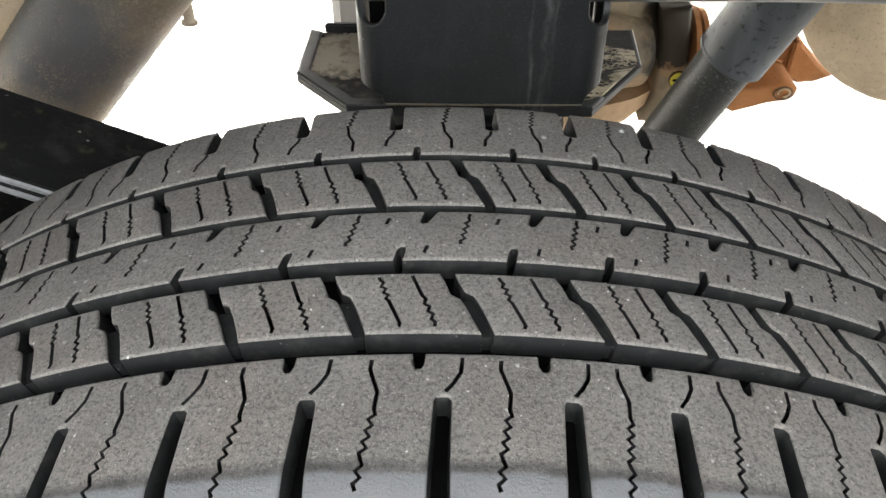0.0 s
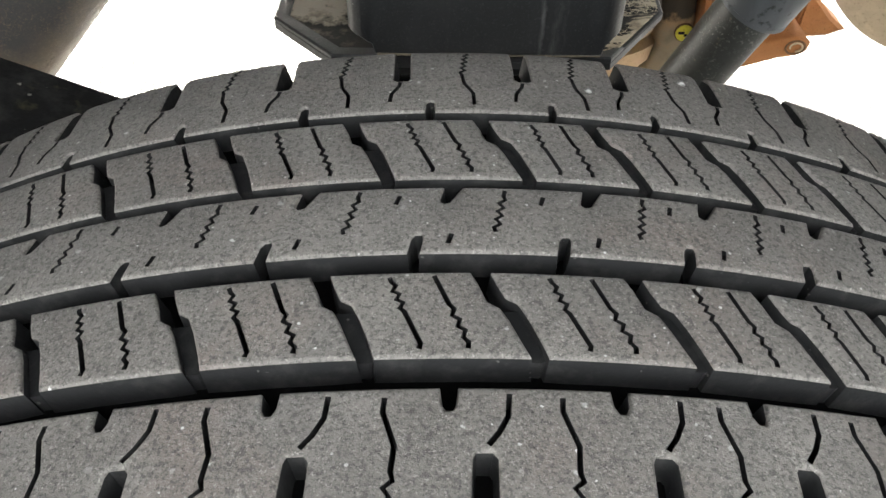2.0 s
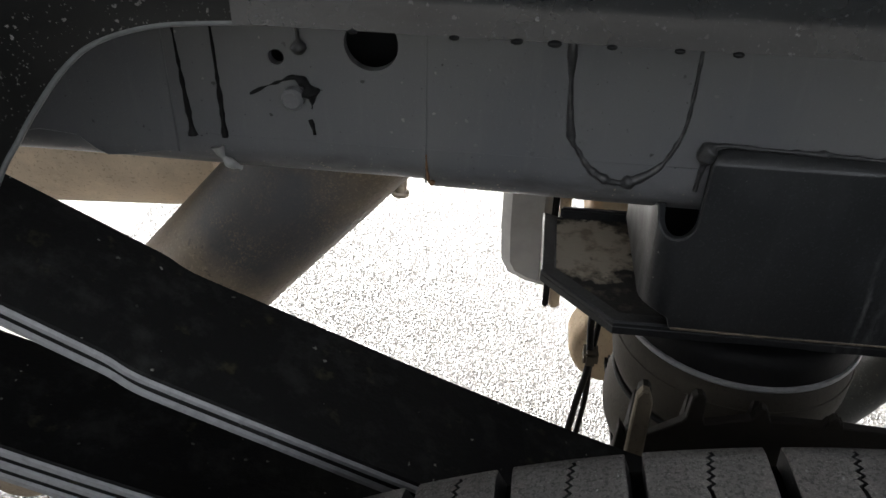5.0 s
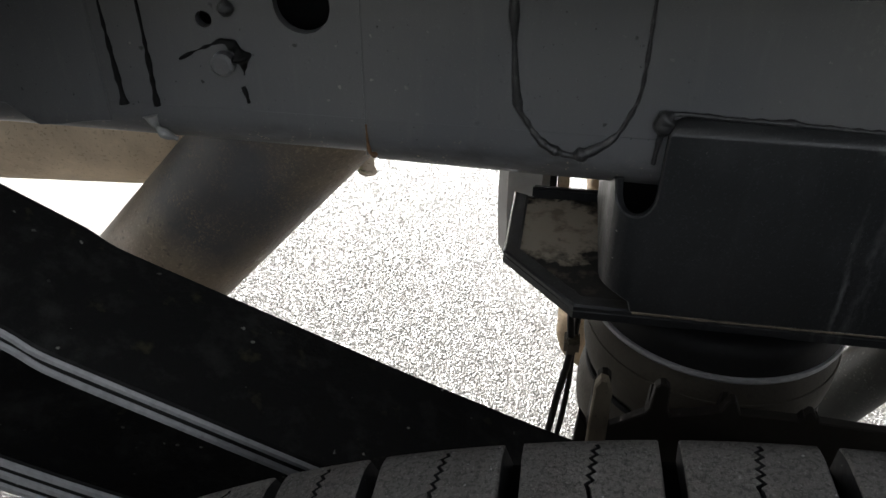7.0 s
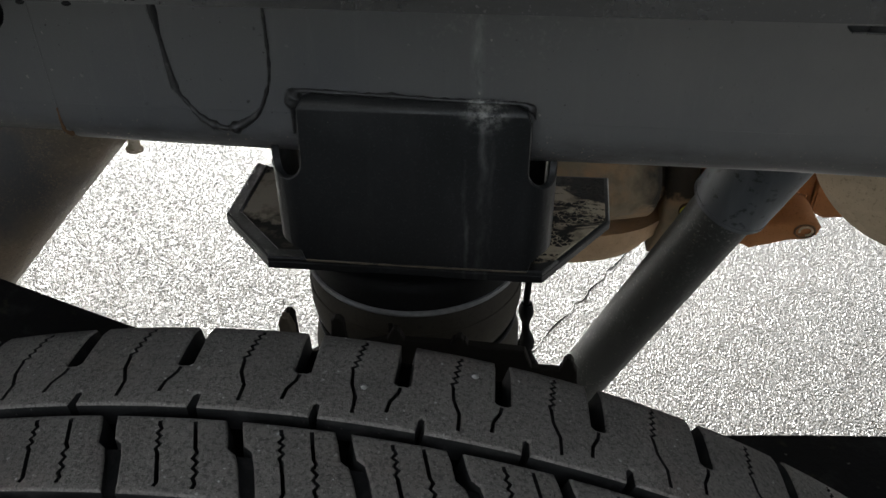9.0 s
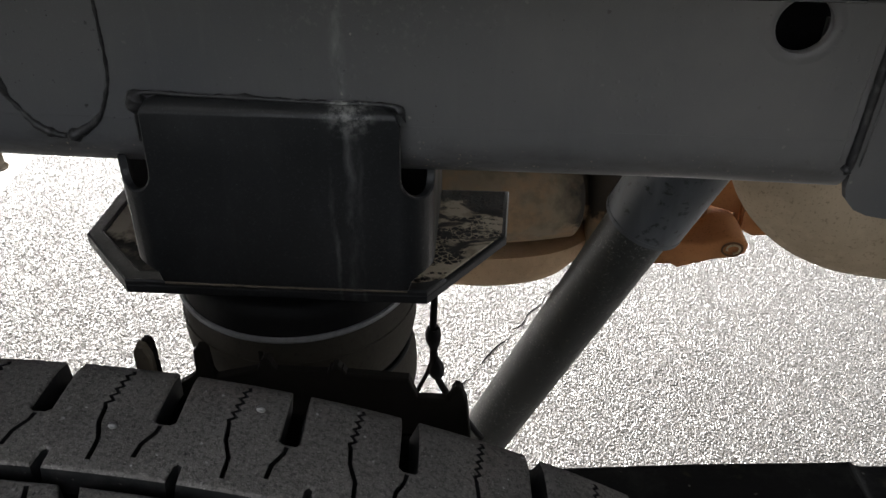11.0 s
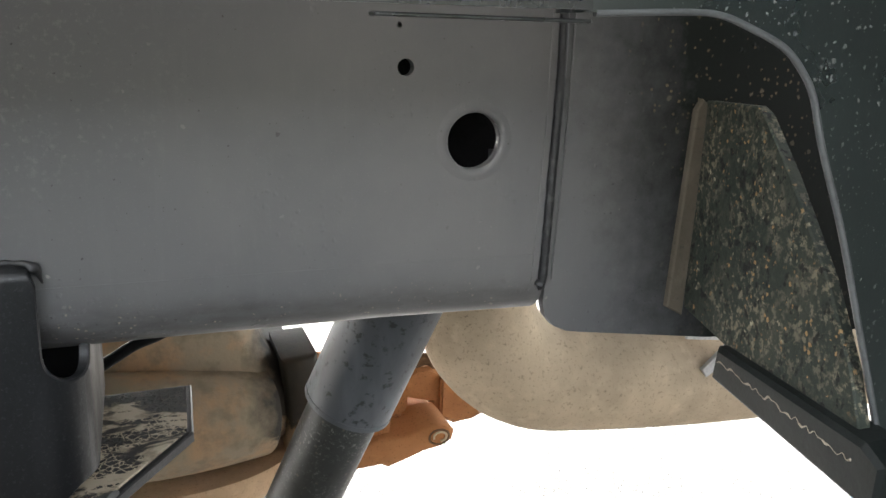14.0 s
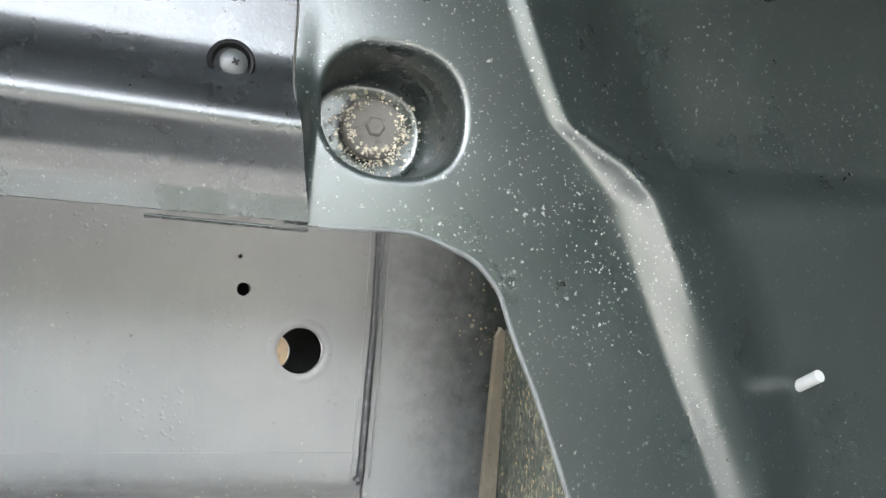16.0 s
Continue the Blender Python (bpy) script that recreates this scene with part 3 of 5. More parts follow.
grid = [[bm.verts.new((x, y, GZ + (0.0006 * noise.noise((3 * x, 3 * y, 0)) if abs(x) < 3 and abs(y) < 3.2 else 0))) for x in xs] for y in ys]
for a, b in zip(grid, grid[1:]):
    for k in range(len(xs) - 1):
        bm.faces.new((a[k], a[k + 1], b[k + 1], b[k]))
ground = smooth(part("ground", bm, GROUND))
tagged(ground, "pale compacted gravel ground in daylight", "ground", kind="structure")


def gravel(x0, x1, y0, y1, step):
    """Loose stones, each an uneven four-sided cap bedded in the ground, in one mesh."""
    rng = np.random.default_rng(5)
    gx, gy = np.meshgrid(np.arange(x0, x1, step), np.arange(y0, y1, step))
    c = np.stack([gx.ravel(), gy.ravel()], 1) + rng.uniform(-0.45, 0.45, (gx.size, 2)) * step
    n = len(c)
    size = step * rng.uniform(0.42, 0.78, n)
    unit = np.array([(1, 0, -0.6), (0, 1, -0.6), (-1, 0, -0.6), (0, -1, -0.6), (0, 0, 1)], float)
    turn = rng.uniform(0, 2 * np.pi, n)
    p = unit[None] * (1 + rng.uniform(-0.25, 0.25, (n, 5, 1))) * size[:, None, None]
    p[:, :, 2] *= rng.uniform(0.10, 0.34, n)[:, None]
    p[:, :, 0] *= rng.uniform(0.8, 1.35, n)[:, None]
    tilt = rng.normal(0, 0.10, n)
    yy, zz = p[:, :, 1] * np.cos(tilt)[:, None] - p[:, :, 2] * np.sin(tilt)[:, None], p[:, :, 1] * np.sin(tilt)[:, None] + p[:, :, 2] * np.cos(tilt)[:, None]
    xx = p[:, :, 0] * np.cos(turn)[:, None] - yy * np.sin(turn)[:, None]
    yy = p[:, :, 0] * np.sin(turn)[:, None] + yy * np.cos(turn)[:, None]
    v = np.stack([xx + c[:, :1], yy + c[:, 1:], zz + GZ + 0.0015], 2).reshape(-1, 3)
    tri = np.array([(0, 1, 4), (1, 2, 4), (2, 3, 4), (3, 0, 4)])
    f = (tri[None] + 5 * np.arange(n)[:, None, None]).reshape(-1, 3)
    me = bpy.data.meshes.new("gravel")
    me.from_pydata(v.tolist(), [], f.tolist())
    me.materials.append(PEBBLE)
    return tagged(new("gravel", me), "pale grey and buff loose gravel stones on the ground", "gravel", kind="stuff")


gravel(-1.0, 1.7, 0.80, 2.0, 0.0038)

rng = random.Random(12)
crack = [(0.100 + 0.235 * k / 24 + rng.uniform(-0.004, 0.004), 1.15 + 0.40 * k / 24 + rng.uniform(-0.004, 0.004), GZ + 0.0026) for k in range(25)]
part("crack", tube(crack, lambda f: 0.0013 + 0.0006 * math.sin(23 * f), 6, 2, flat=0.35), CRACK, ground, "thin dark crack in the ground")

# ---- tyre ----
TX, TZ, TR = -0.001, 0.365, 0.405        # axle centre and tread radius
CY, HALF = 0.2195, 0.095                 # middle and half width of the tread


def crown(y):
    """Height of the tread face over the radius, across the tyre."""
    d = (y - CY) / HALF
    h = 0.003 * (1 - d * d)
    over = abs(y - CY) - (HALF - 0.004)
    return h - (over * over * 22 if over > 0 else 0)


def on_tyre(u, v, h):
    """u, v in millimetres along and across the tread, h in metres."""
    r = TR + crown(v / 1000) + h
    return (r * math.sin(u / 1000 / TR), v / 1000, r * math.cos(u / 1000 / TR))


def zigzag(points, waves, size):
    """A line of points with small teeth on the stretch where waves is true."""
    out = [points[0]]
    for (a, b), w in zip(zip(points, points[1:]), waves):
        a, b = Vector(a), Vector(b)
        if w:
            n = Vector((-(b - a).y, (b - a).x)).normalized() * size
            for k in range(1, w * 2 + 1):
                f = k / (w * 2 + 1)
                out.append(tuple(a.lerp(b, f) + n * (1 if k % 2 else -1)))
        out.append(tuple(b))
    return out


JOIN = {1: -9.0, 3: 3.6, 5: -14.0}       # where one pitch of such a rib meets the next


def notched(lo, hi, u0, u1, low, high):
    """Outline of a running rib from u0 to u1, with the given indents in its two edges."""
    return [(u0, lo)] + low + [(u1, lo), (u1, hi)] + high[::-1] + [(u0, hi)]


def rib_piece(rib, P):
    """Outline, sipes and guides of one pitch of a rib; P is its length in millimetres."""
    f = P / 40.0
    if rib == 1:
        low = [(7.7 * f, 277), (8.1 * f, 282.6), (9.2 * f, 283.6), (10.5 * f, 283.0), (10.9 * f, 277)]
        high = [(-3.3, 320), (-3.1, 308), (-2.9, 297.6), (-1.6, 296.6), (1.6, 296.6), (2.7, 297.8), (2.5, 308), (2.1, 320)]
        sipes = [zigzag([(21.5 * f, 317), (19.6 * f, 300), (20.3 * f, 294), (23.0 * f, 288), (23.2 * f, 280.6)], (5, 0, 0, 0), 0.8),
                 [(-0.6, 295.4), (-1.0, 292.5), (-3.2, 288.0), (-3.6, 283.0)]]
        return notched(277, 320, JOIN[1], JOIN[1] + P, low, high), sipes, [314, 317]
    if rib in (2, 4):
        t, b = (272.0, 242.0) if rib == 2 else (203.8, 176.8)
        s = (t - b) / 30.0
        y = lambda d: t - d * s
        left = [(0, y(0)), (1.4, y(4.5)), (3.4, y(9.6)), (6.2, y(11.4)), (8.6, y(17)), (11.2, y(25)), (12.6, y(30))]
        right = [(P + 8.4, y(30)), (P + 6.5, y(25)), (P + 3.8, y(17.5)), (P + 1.9, y(13.4)), (P - 1.2, y(11.2)), (P - 3.0, y(5)), (P - 5.0, y(0))]
        sipes = [zigzag([(15.0 * f, y(2.2)), (15.6 * f, y(4)), (19.0 * f, y(15)), (23.0 * f, y(26)), (22.6 * f, y(27.6))], (0, 3, 0, 0), 0.65),
                 zigzag([(26.0 * f, y(1.8)), (29.6 * f, y(12.5)), (34.0 * f, y(25.5)), (33.8 * f, y(27.6))], (0, 3, 0), 0.65)]
        return left + right, sipes, []
    if rib == 3:
        low = [(P - 13.1 - 2.2, 211), (P - 13.1 - 1.2, 216.4), (P - 13.1 - 0.2, 218.0), (P - 13.1 + 1.7, 218.2), (P - 13.1 + 2.0, 216.6), (P - 13.1 + 1.1, 211)]
        high = [(P - 5.4, 237.6), (P - 6.2, 234), (P - 6.6, 231.6), (P - 5.6, 230.6), (P - 4.0, 231.0), (P - 0.3, 237.6)]
        sipes = [zigzag([(11.6, 236.0), (11.0, 233.6), (8.2, 218.6)], (0, 4), 0.75),
                 [(22.5 * f, 233.6), (21.4 * f, 230)], [(36.5 * f, 217.8), (35.4 * f, 214)]]
        return notched(211, 237.6, JOIN[3], JOIN[3] + P, low, high), sipes, []
    low = [(-5.0, 108), (-4.5, 118), (-4.2, 131), (-3.1, 150.8), (-2.4, 152.2), (1.2, 152.2), (2.3, 150.8), (1.9, 131), (2.0, 118), (2.2, 108)]
    high = [(-9.9, 168.3), (-9.6, 164.2), (-8.6, 162.4), (-7.2, 162.4), (-6.3, 164.2), (-5.9, 168.3)]
    sipes = [zigzag([(17.9 * f, 165.6), (17.6 * f, 162), (20.4 * f, 153.5), (19.8 * f, 147.5), (17.2 * f, 131), (16.4 * f, 122)], (0, 0, 0, 4, 2), 0.85),
             [(0.3, 153.6), (2.8, 156.8), (4.9, 160.8), (5.4, 166.4)]]
    return notched(108, 168.3, JOIN[5], JOIN[5] + P, low, high), sipes, [134, 131, 128.5, 126, 122, 118, 114]


def rib_mesh(rib, P):
    """One pitch of a rib: worn rounded edges, sloping walls, cut sipes."""
    from mathutils.geometry import delaunay_2d_cdt
    outline, sipes, levels = rib_piece(rib, P)
    if signed_area(outline) < 0:
        outline = outline[::-1]
    R, depth, draft, cut = 1.0, 9.0, 0.8, 6.0
    ends = (JOIN[rib], JOIN[rib] + P) if rib in JOIN else ()
    flush = lambda u: any(abs(u - e) < 1e-4 for e in ends)
    fine = []                            # the outline in short steps, so that it follows the round of the tyre
    for a, b in zip(outline, outline[1:] + outline[:1]):
        n = 1 if flush(a[0]) and flush(b[0]) and abs(a[0] - b[0]) < 1e-4 else max(1, round(math.dist(a, b) / 5.0))
        fine += [(a[0] + (b[0] - a[0]) * k / n, a[1] + (b[1] - a[1]) * k / n) for k in range(n)]
    outline = fine
    sides = [(Vector(a), Vector(b)) for a, b in zip(outline, outline[1:] + outline[:1]) if not (flush(a[0]) and flush(b[0]) and abs(a[0] - b[0]) < 1e-4)]

    def gap(p):
        best = 9.0
        for a, b in sides:
            d = b - a
            k = max(0.0, min(1.0, (p - a).dot(d) / d.length_squared))
            best = min(best, (a + d * k - p).length)
        return best

    loops = [outline] + [slit(s, 1.3) for s in sipes]
    verts, faces, edges = [], [], []
    for loop in loops:
        faces.append(list(range(len(verts), len(verts) + len(loop))))
        verts += [Vector(p) for p in loop]
    for d in (0.2, 0.6, R):
        ring = inset(outline, d)
        ring = [(a[0] if flush(a[0]) else r[0], r[1]) for a, r in zip(outline, ring)]
        edges += [(len(verts) + k, len(verts) + (k + 1) % len(ring)) for k in range(len(ring))]
        verts += [Vector(p) for p in ring]
    us, ws = [p[0] for p in outline], [p[1] for p in outline]
    for a, b in [((min(us) - 2, v), (max(us) + 2, v)) for v in levels] + [((min(us) + (max(us) - min(us)) * k / 5, min(ws) - 1), (min(us) + (max(us) - min(us)) * k / 5, max(ws) + 1)) for k in (1, 2, 3, 4)]:
        edges.append((len(verts), len(verts) + 1))
        verts += [Vector(a), Vector(b)]
    vs, _, tris, origin, _, came = delaunay_2d_cdt(verts, edges, faces, 0, 1e-6)
    keep = [t for t, o in zip(tris, came) if 0 in o and not any(k in o for k in range(1, len(loops)))]
    sides_of = {(a, b) for t in keep for a, b in zip(t, t[1:] + t[:1])}
    rim = [(a, b) for a, b in sides_of if (b, a) not in sides_of]
    vs = [Vector(v) for v in vs]
    off = {k: gap(vs[k]) for t in keep for k in t}
    place = lambda p, h: on_tyre(p.x, p.y, h * 0.001)
    bm = bmesh.new()
    top = {}
    for k, d in off.items():
        drop = R - math.sqrt(max(0.0, R * R - (R - d) ** 2)) if d < R else 0.0
        top[k] = bm.verts.new(place(vs[k], -drop))
    for t in keep:
        bm.faces.new([top[k] for k in t]).smooth = True
    push, low = {}, {}
    for a, b in rim:
        d = vs[b] - vs[a]
        if flush(vs[a].x) and flush(vs[b].x) and off[a] + off[b] > 1e-3:
            continue
        n = Vector((d.y, -d.x)).normalized()
        for k in (a, b):
            push[k] = push.get(k, Vector((0, 0))) + n
    for k, n in push.items():
        outer = off[k] < 1e-3
        n = n.normalized() * draft if outer else Vector((0, 0))
        low[k] = bm.verts.new(place(vs[k] + (Vector((0, n.y)) if flush(vs[k].x) else n), -(depth if outer else cut)))
    for a, b in rim:
        if a in low and b in low and not (flush(vs[a].x) and flush(vs[b].x) and abs(vs[a].x - vs[b].x) < 1e-4):
            face = bm.faces.new((top[b], top[a], low[a], low[b]))
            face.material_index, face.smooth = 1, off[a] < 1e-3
    if rib in (2, 4):                    # raised floor in the lower half of the cross groove
        t, b = (272.0, 242.0) if rib == 2 else (203.8, 176.8)
        y = lambda d: t - d * (t - b) / 30.0
        bar = [(-0.9, 12.0), (6.6, 12.0), (9.6, 17.5), (12.0, 25), (12.6, 28.6), (11.0, 29.4), (8.6, 29.4), (7.3, 28.6), (5.9, 25), (3.2, 17.5)]
        up = [bm.verts.new(on_tyre(u, y(d), -0.0030)) for u, d in bar]
        foot = [bm.verts.new(on_tyre(u, y(d), -0.0090)) for u, d in bar]
        for face in [bm.faces.new(up)] + [bm.faces.new((up[k], foot[k], foot[(k + 1) % len(bar)], up[(k + 1) % len(bar)])) for k in range(len(bar))]:
            face.material_index = 1
    bmesh.ops.recalc_face_normals(bm, faces=[f for f in bm.faces if f.material_index == 1 and not f.smooth])
    for e in bm.edges:
        e.smooth = len(e.link_faces) == 2 and e.calc_face_angle(0) < radians(50)
    me = bpy.data.meshes.new("tread_block")
    bm.normal_update()
    bm.to_mesh(me)
    bm.free()
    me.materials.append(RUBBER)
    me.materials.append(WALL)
    return me


tyre = thing("tyre", "worn black all-terrain truck tyre with ribbed tread, standing on gravel", "tyre", at=(TX, 0, TZ))
prof = []
for k in range(41):                      # groove floor across the tread
    y = 0.119 + (0.320 - 0.119) * k / 40
    prof.append((TR + crown(y) - 0.0088, y))
side = [(0.372, 0.335), (0.345, 0.343), (0.31, 0.342), (0.27, 0.330), (0.225, 0.312), (0.218, 0.300), (0.218, 0.139)]
prof = prof + side + [(r, 2 * CY - y) for r, y in side[:5]][::-1] + [(0.378, 0.106)]
bm = lathe(prof + prof[:1], (0, 0, 0), "Y", 160)
bmesh.ops.remove_doubles(bm, verts=bm.verts, dist=1e-5)
bmesh.ops.recalc_face_normals(bm, faces=bm.faces)
smooth(part("carcass", bm, CARCASS, tyre, "groove floor darkened for shade, and sidewall"), 50)

STARTS = {                               # where the pitches of each rib begin, in millimetres along the tread
    1: [-147.0, -104.9, -62.5, -21.5, 19.5, 53.5, 88.0, 122.0, 163.0, 201.0],
    2: [-202.0, -162.3, -119.3, -76.2, -34.3, 6.5, 40.8, 75.8, 110.0, 152.3, 193.0],
    3: [-168.8, -126.2, -83.0, -42.7, -2.2, 37.1, 71.2, 105.7, 139.4],
    4: [-153.3, -119.0, -78.0, -36.8, 3.9, 43.0, 77.0, 109.8, 143.0],
    5: [-117.6, -78.3, -39.0, 1.0, 39.3, 71.2, 103.6, 137.0],
}
ROUND = 2 * math.pi * TR * 1000
meshes, rest = {}, []
for rib, marks in STARTS.items():
    marks = list(marks)
    while marks[0] > -330:
        marks.insert(0, marks[0] - (41.0 if len(marks) % 5 else 34.0))
    while marks[-1] < 330:
        marks.append(marks[-1] + (41.0 if len(marks) % 4 else 34.0))
    left = ROUND - (marks[-1] - marks[0])
    more = round(left / 40.0)
    spans = [(a, b - a, True) for a, b in zip(marks, marks[1:])] + [(marks[-1] + left * k / more, left / more, False) for k in range(more)]
    for start, P, near in spans:
        key = (rib, round(P, 2))
        if key not in meshes:
            meshes[key] = rib_mesh(*key)
        turn = Matrix.Rotation(start / 1000 / TR, 4, "Y")
        if near:
            ob = new("tread_block", meshes[key])
            ob.parent, ob.matrix_basis = tyre, turn
        else:
            rest.append((meshes[key], turn))
bm = bmesh.new()
for me, turn in rest:
    at = len(bm.verts)
    bm.from_mesh(me)
    bm.verts.ensure_lookup_table()
    for v in bm.verts[at:]:
        v.co = turn @ v.co
far_tread = part("far_tread", bm, RUBBER, tyre)
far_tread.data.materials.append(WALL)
tagged(far_tread, kind="stuff")

for x, y, z, r in ((0.040, 0.293, 0.7695, 0.0011), (0.076, 0.308, 0.7632, 0.0012)):
    bm = bmesh.new()
    bmesh.ops.create_icosphere(bm, subdivisions=2, radius=r)
    for v in bm.verts:
        v.co = Vector((v.co.x * 1.2 + x, v.co.y + y, v.co.z * 0.7 + z)) + v.co * 0.5 * noise.noise(v.co * 900)
    stone = part("stone", bm, PEBBLE)
    tagged(stone, "tiny pale stone lying on the tyre tread", "stone", group="stones on the tread")

# ---- frame rail ----
RY, RB = 0.5425, 0.721                   # outer face and lower edge of the rail
rail = thing("frame_rail", "black painted steel truck frame rail, dusty with chipped spots", "frame rail")
holes = [circle(-0.230, 0.8035, 0.0145, 36), circle(0.2930, 0.8052, 0.0141, 36), circle(0.257, 0.840, 0.0041, 18), circle(0.2535, 0.859, 0.0013, 10),
         circle(-0.282, 0.7935, 0.0044, 18)]
bm = sheet([(-1.6, RB + 0.0242), (0.3365, RB + 0.0242), (0.3365, 0.905), (-1.6, 0.905)], holes, xz(RY), 0.006)
part("outer_web", bm, FRAME, rail)
lip = [(RY, RB + 0.024)] + [(RY + 0.024 - 0.024 * math.cos(a), RB + 0.024 - 0.024 * math.sin(a)) for a in [radians(7.5 * k) for k in range(1, 13)]]
inner = [(0.602, RB), (0.609, RB + 0.002), (0.612, RB + 0.010)]
line = lip + inner
back = [(y + 0.0045, z + 0.0035) if k < 8 else (y, z + 0.0045) for k, (y, z) in enumerate(line[:-3])] + [(0.600, RB + 0.0045), (0.606, RB + 0.006), (0.6075, RB + 0.010)]
loop = line + back[::-1]
bm = bmesh.new()
last = len(loop) - 1


def sag(x):
    """How far the lower edge hangs below its line: a step at the seam, most between seam and rear weld."""
    pts = [(-1.6, 0.0020), (-0.4, 0.0030), (-0.203, 0.0042), (-0.197, 0.0085), (-0.1, 0.0105), (0.0, 0.0115), (0.14, 0.0105), (0.25, 0.0105), (0.3365, 0.0120)]
    for (x0, d0), (x1, d1) in zip(pts, pts[1:]):
        if x <= x1:
            return d0 + (d1 - d0) * (x - x0) / (x1 - x0)
    return pts[-1][1]



cols = [[bm.verts.new((x, y, z - (0 if k in (0, last) else sag(x)))) for k, (y, z) in enumerate(loop)] for x in (-1.6, -1.0, -0.4, -0.203, -0.197, -0.15, -0.1, -0.05, 0.0, 0.05, 0.1, 0.14, 0.2, 0.25, 0.3365)]
for a, b in zip(cols, cols[1:]):
    for k in range(len(loop)):
        bm.faces.new((a[k], b[k], b[(k + 1) % len(loop)], a[(k + 1) % len(loop)]))
bm.faces.new(cols[0])
bm.faces.new(cols[-1][::-1])
bmesh.ops.recalc_face_normals(bm, faces=bm.faces)
smooth(part("lower_flange", bm, FRAME, rail), 50)
# inner web and end plate in dark BODY: shade inside the rail by colour
part("inner_web", sheet([(-1.6, RB + 0.010), (0.3365, RB + 0.010), (0.3365, 0.905), (-1.6, 0.905)], [circle(0.286, 0.801, 0.0125, 28)], xz(0.6075), 0.0045), BODY, rail)
part("end_plate", block((0.3310, 0.5490, 0.7265), (0.3360, 0.6030, 0.9045), 0.001, 1), BODY, rail)
part("shock_mount", block((0.325, 0.605, 0.755), (0.385, 0.760, 0.795), 0.004), FRAME, rail)
part("upper_flange", block((-1.6, RY, 0.905), (0.3365, 0.612, 0.911), 0.002), FRAME, rail)

# rear section of the rail, overlapping past the weld
tail = [(0.3375, 0.905), (0.3375, 0.716), (0.3395, 0.709), (0.345, 0.703), (0.353, 0.6995), (0.362, 0.698), (0.448, 0.686), (0.9, 0.66), (0.9, 0.905)]
bm = sheet(tail, [], xz(RY + 0.0012), 0.006)
part("rear_section", bm, FRAME_REAR, rail, "rear section with painted shade and mud flecks")
smooth(part("rear_weld", tube([(0.3372, RY - 0.0005, 0.90), (0.3378, RY - 0.001, 0.84), (0.3365, RY - 0.001, 0.79), (0.3350, RY - 0.001, 0.735), (0.3335, RY - 0.001, 0.728)],
                              lambda s: 0.0024 if s < 0.93 else 0.0036, 10, 24, 0.22), WELD, rail, "rough vertical weld bead"), 60)
for x in (0.3315, 0.3435):
    smooth(part("weld_edge", tube([(x + 0.001, RY + 0.0002, 0.89), (x, RY + 0.0002, 0.80), (x - 0.0025, RY + 0.0002, 0.73)], 0.0006, 6, 12, 0.6), FRAME, rail), 60)

for x, z, r in ((0.2930, 0.8052, 0.0141),):
    smooth(part("hole_rim", lathe([(r - 0.0003, 0.003), (r - 0.0002, 0.0004), (r + 0.0010, -0.0005), (r + 0.0035, -0.0004), (r + 0.0070, 0.0002)], (x, RY, z), "Y", 48), FRAME, rail, "pressed rim of a hole"), 60)

# weld tracks on the outer web
arch = [(-0.1265, 0.86), (-0.1255, 0.811), (-0.1215, 0.763), (-0.1155, 0.750), (-0.108, 0.740), (-0.099, 0.7345), (-0.090, 0.733), (-0.080, 0.7375), (-0.071, 0.745), (-0.065, 0.757), (-0.061, 0.773), (-0.0605, 0.815), (-0.060, 0.86)]
smooth(part("arched_weld", tube([(x, RY - 0.0002, z) for x, z in arch], lambda s: 0.0020 - 0.0013 * s + 0.0017 * math.exp(-((s - 0.5) / 0.13) ** 2), 8, 8, 0.9), WELD, rail, "arched uneven weld bead"), 60)
smooth(part("seam", tube([(-0.201, RY + 0.0002, 0.90), (-0.2005, RY + 0.0002, 0.80), (-0.200, RY + 0.0002, 0.724)], 0.0006, 8, 14, 0.4), FRAME, rail), 60)
for xa, xb in ((-0.3375, -0.3350), (-0.3165, -0.3160)):
    smooth(part("slot_weld", tube([(xa - 0.003, RY, 0.885), (xa, RY, 0.797), (xb, RY, 0.744)], lambda s: 0.0007 + 0.0016 * s ** 3, 8, 14, 0.9), BLACK, rail, "dark lumpy vertical weld"), 60)
smooth(part("bolt_weld", tube([(-0.2985, RY, 0.7715), (-0.290, RY, 0.7760), (-0.281, RY - 0.001, 0.7800), (-0.273, RY - 0.001, 0.7830), (-0.2665, RY - 0.001, 0.7795), (-0.2635, RY - 0.001, 0.7725), (-0.2640, RY, 0.7650)],
                              lambda s: 0.0008 + 0.0034 * math.exp(-((s - 0.74) / 0.15) ** 2), 10, 12, 1.3), BLACK, rail, "black ragged weld round a bolt"), 60)
smooth(part("weld_drip", tube([(-0.2655, RY, 0.7585), (-0.264, RY - 0.0005, 0.754), (-0.2635, RY, 0.7495)], 0.0011, 8, 6, 0.8), BLACK, rail), 60)
smooth(part("bolt_stud", tube([(-0.2700, RY, 0.835), (-0.2695, RY - 0.0005, 0.812), (-0.2690, RY - 0.001, 0.803), (-0.2687, RY - 0.001, 0.7965)], lambda f: 0.0012 if f < 0.6 else 0.0012 + 0.0030 * math.sin(math.pi * (f - 0.6) / 0.46), 10, 8, 0.3), WELD, rail, "dark weld run ending in a drop"), 60)
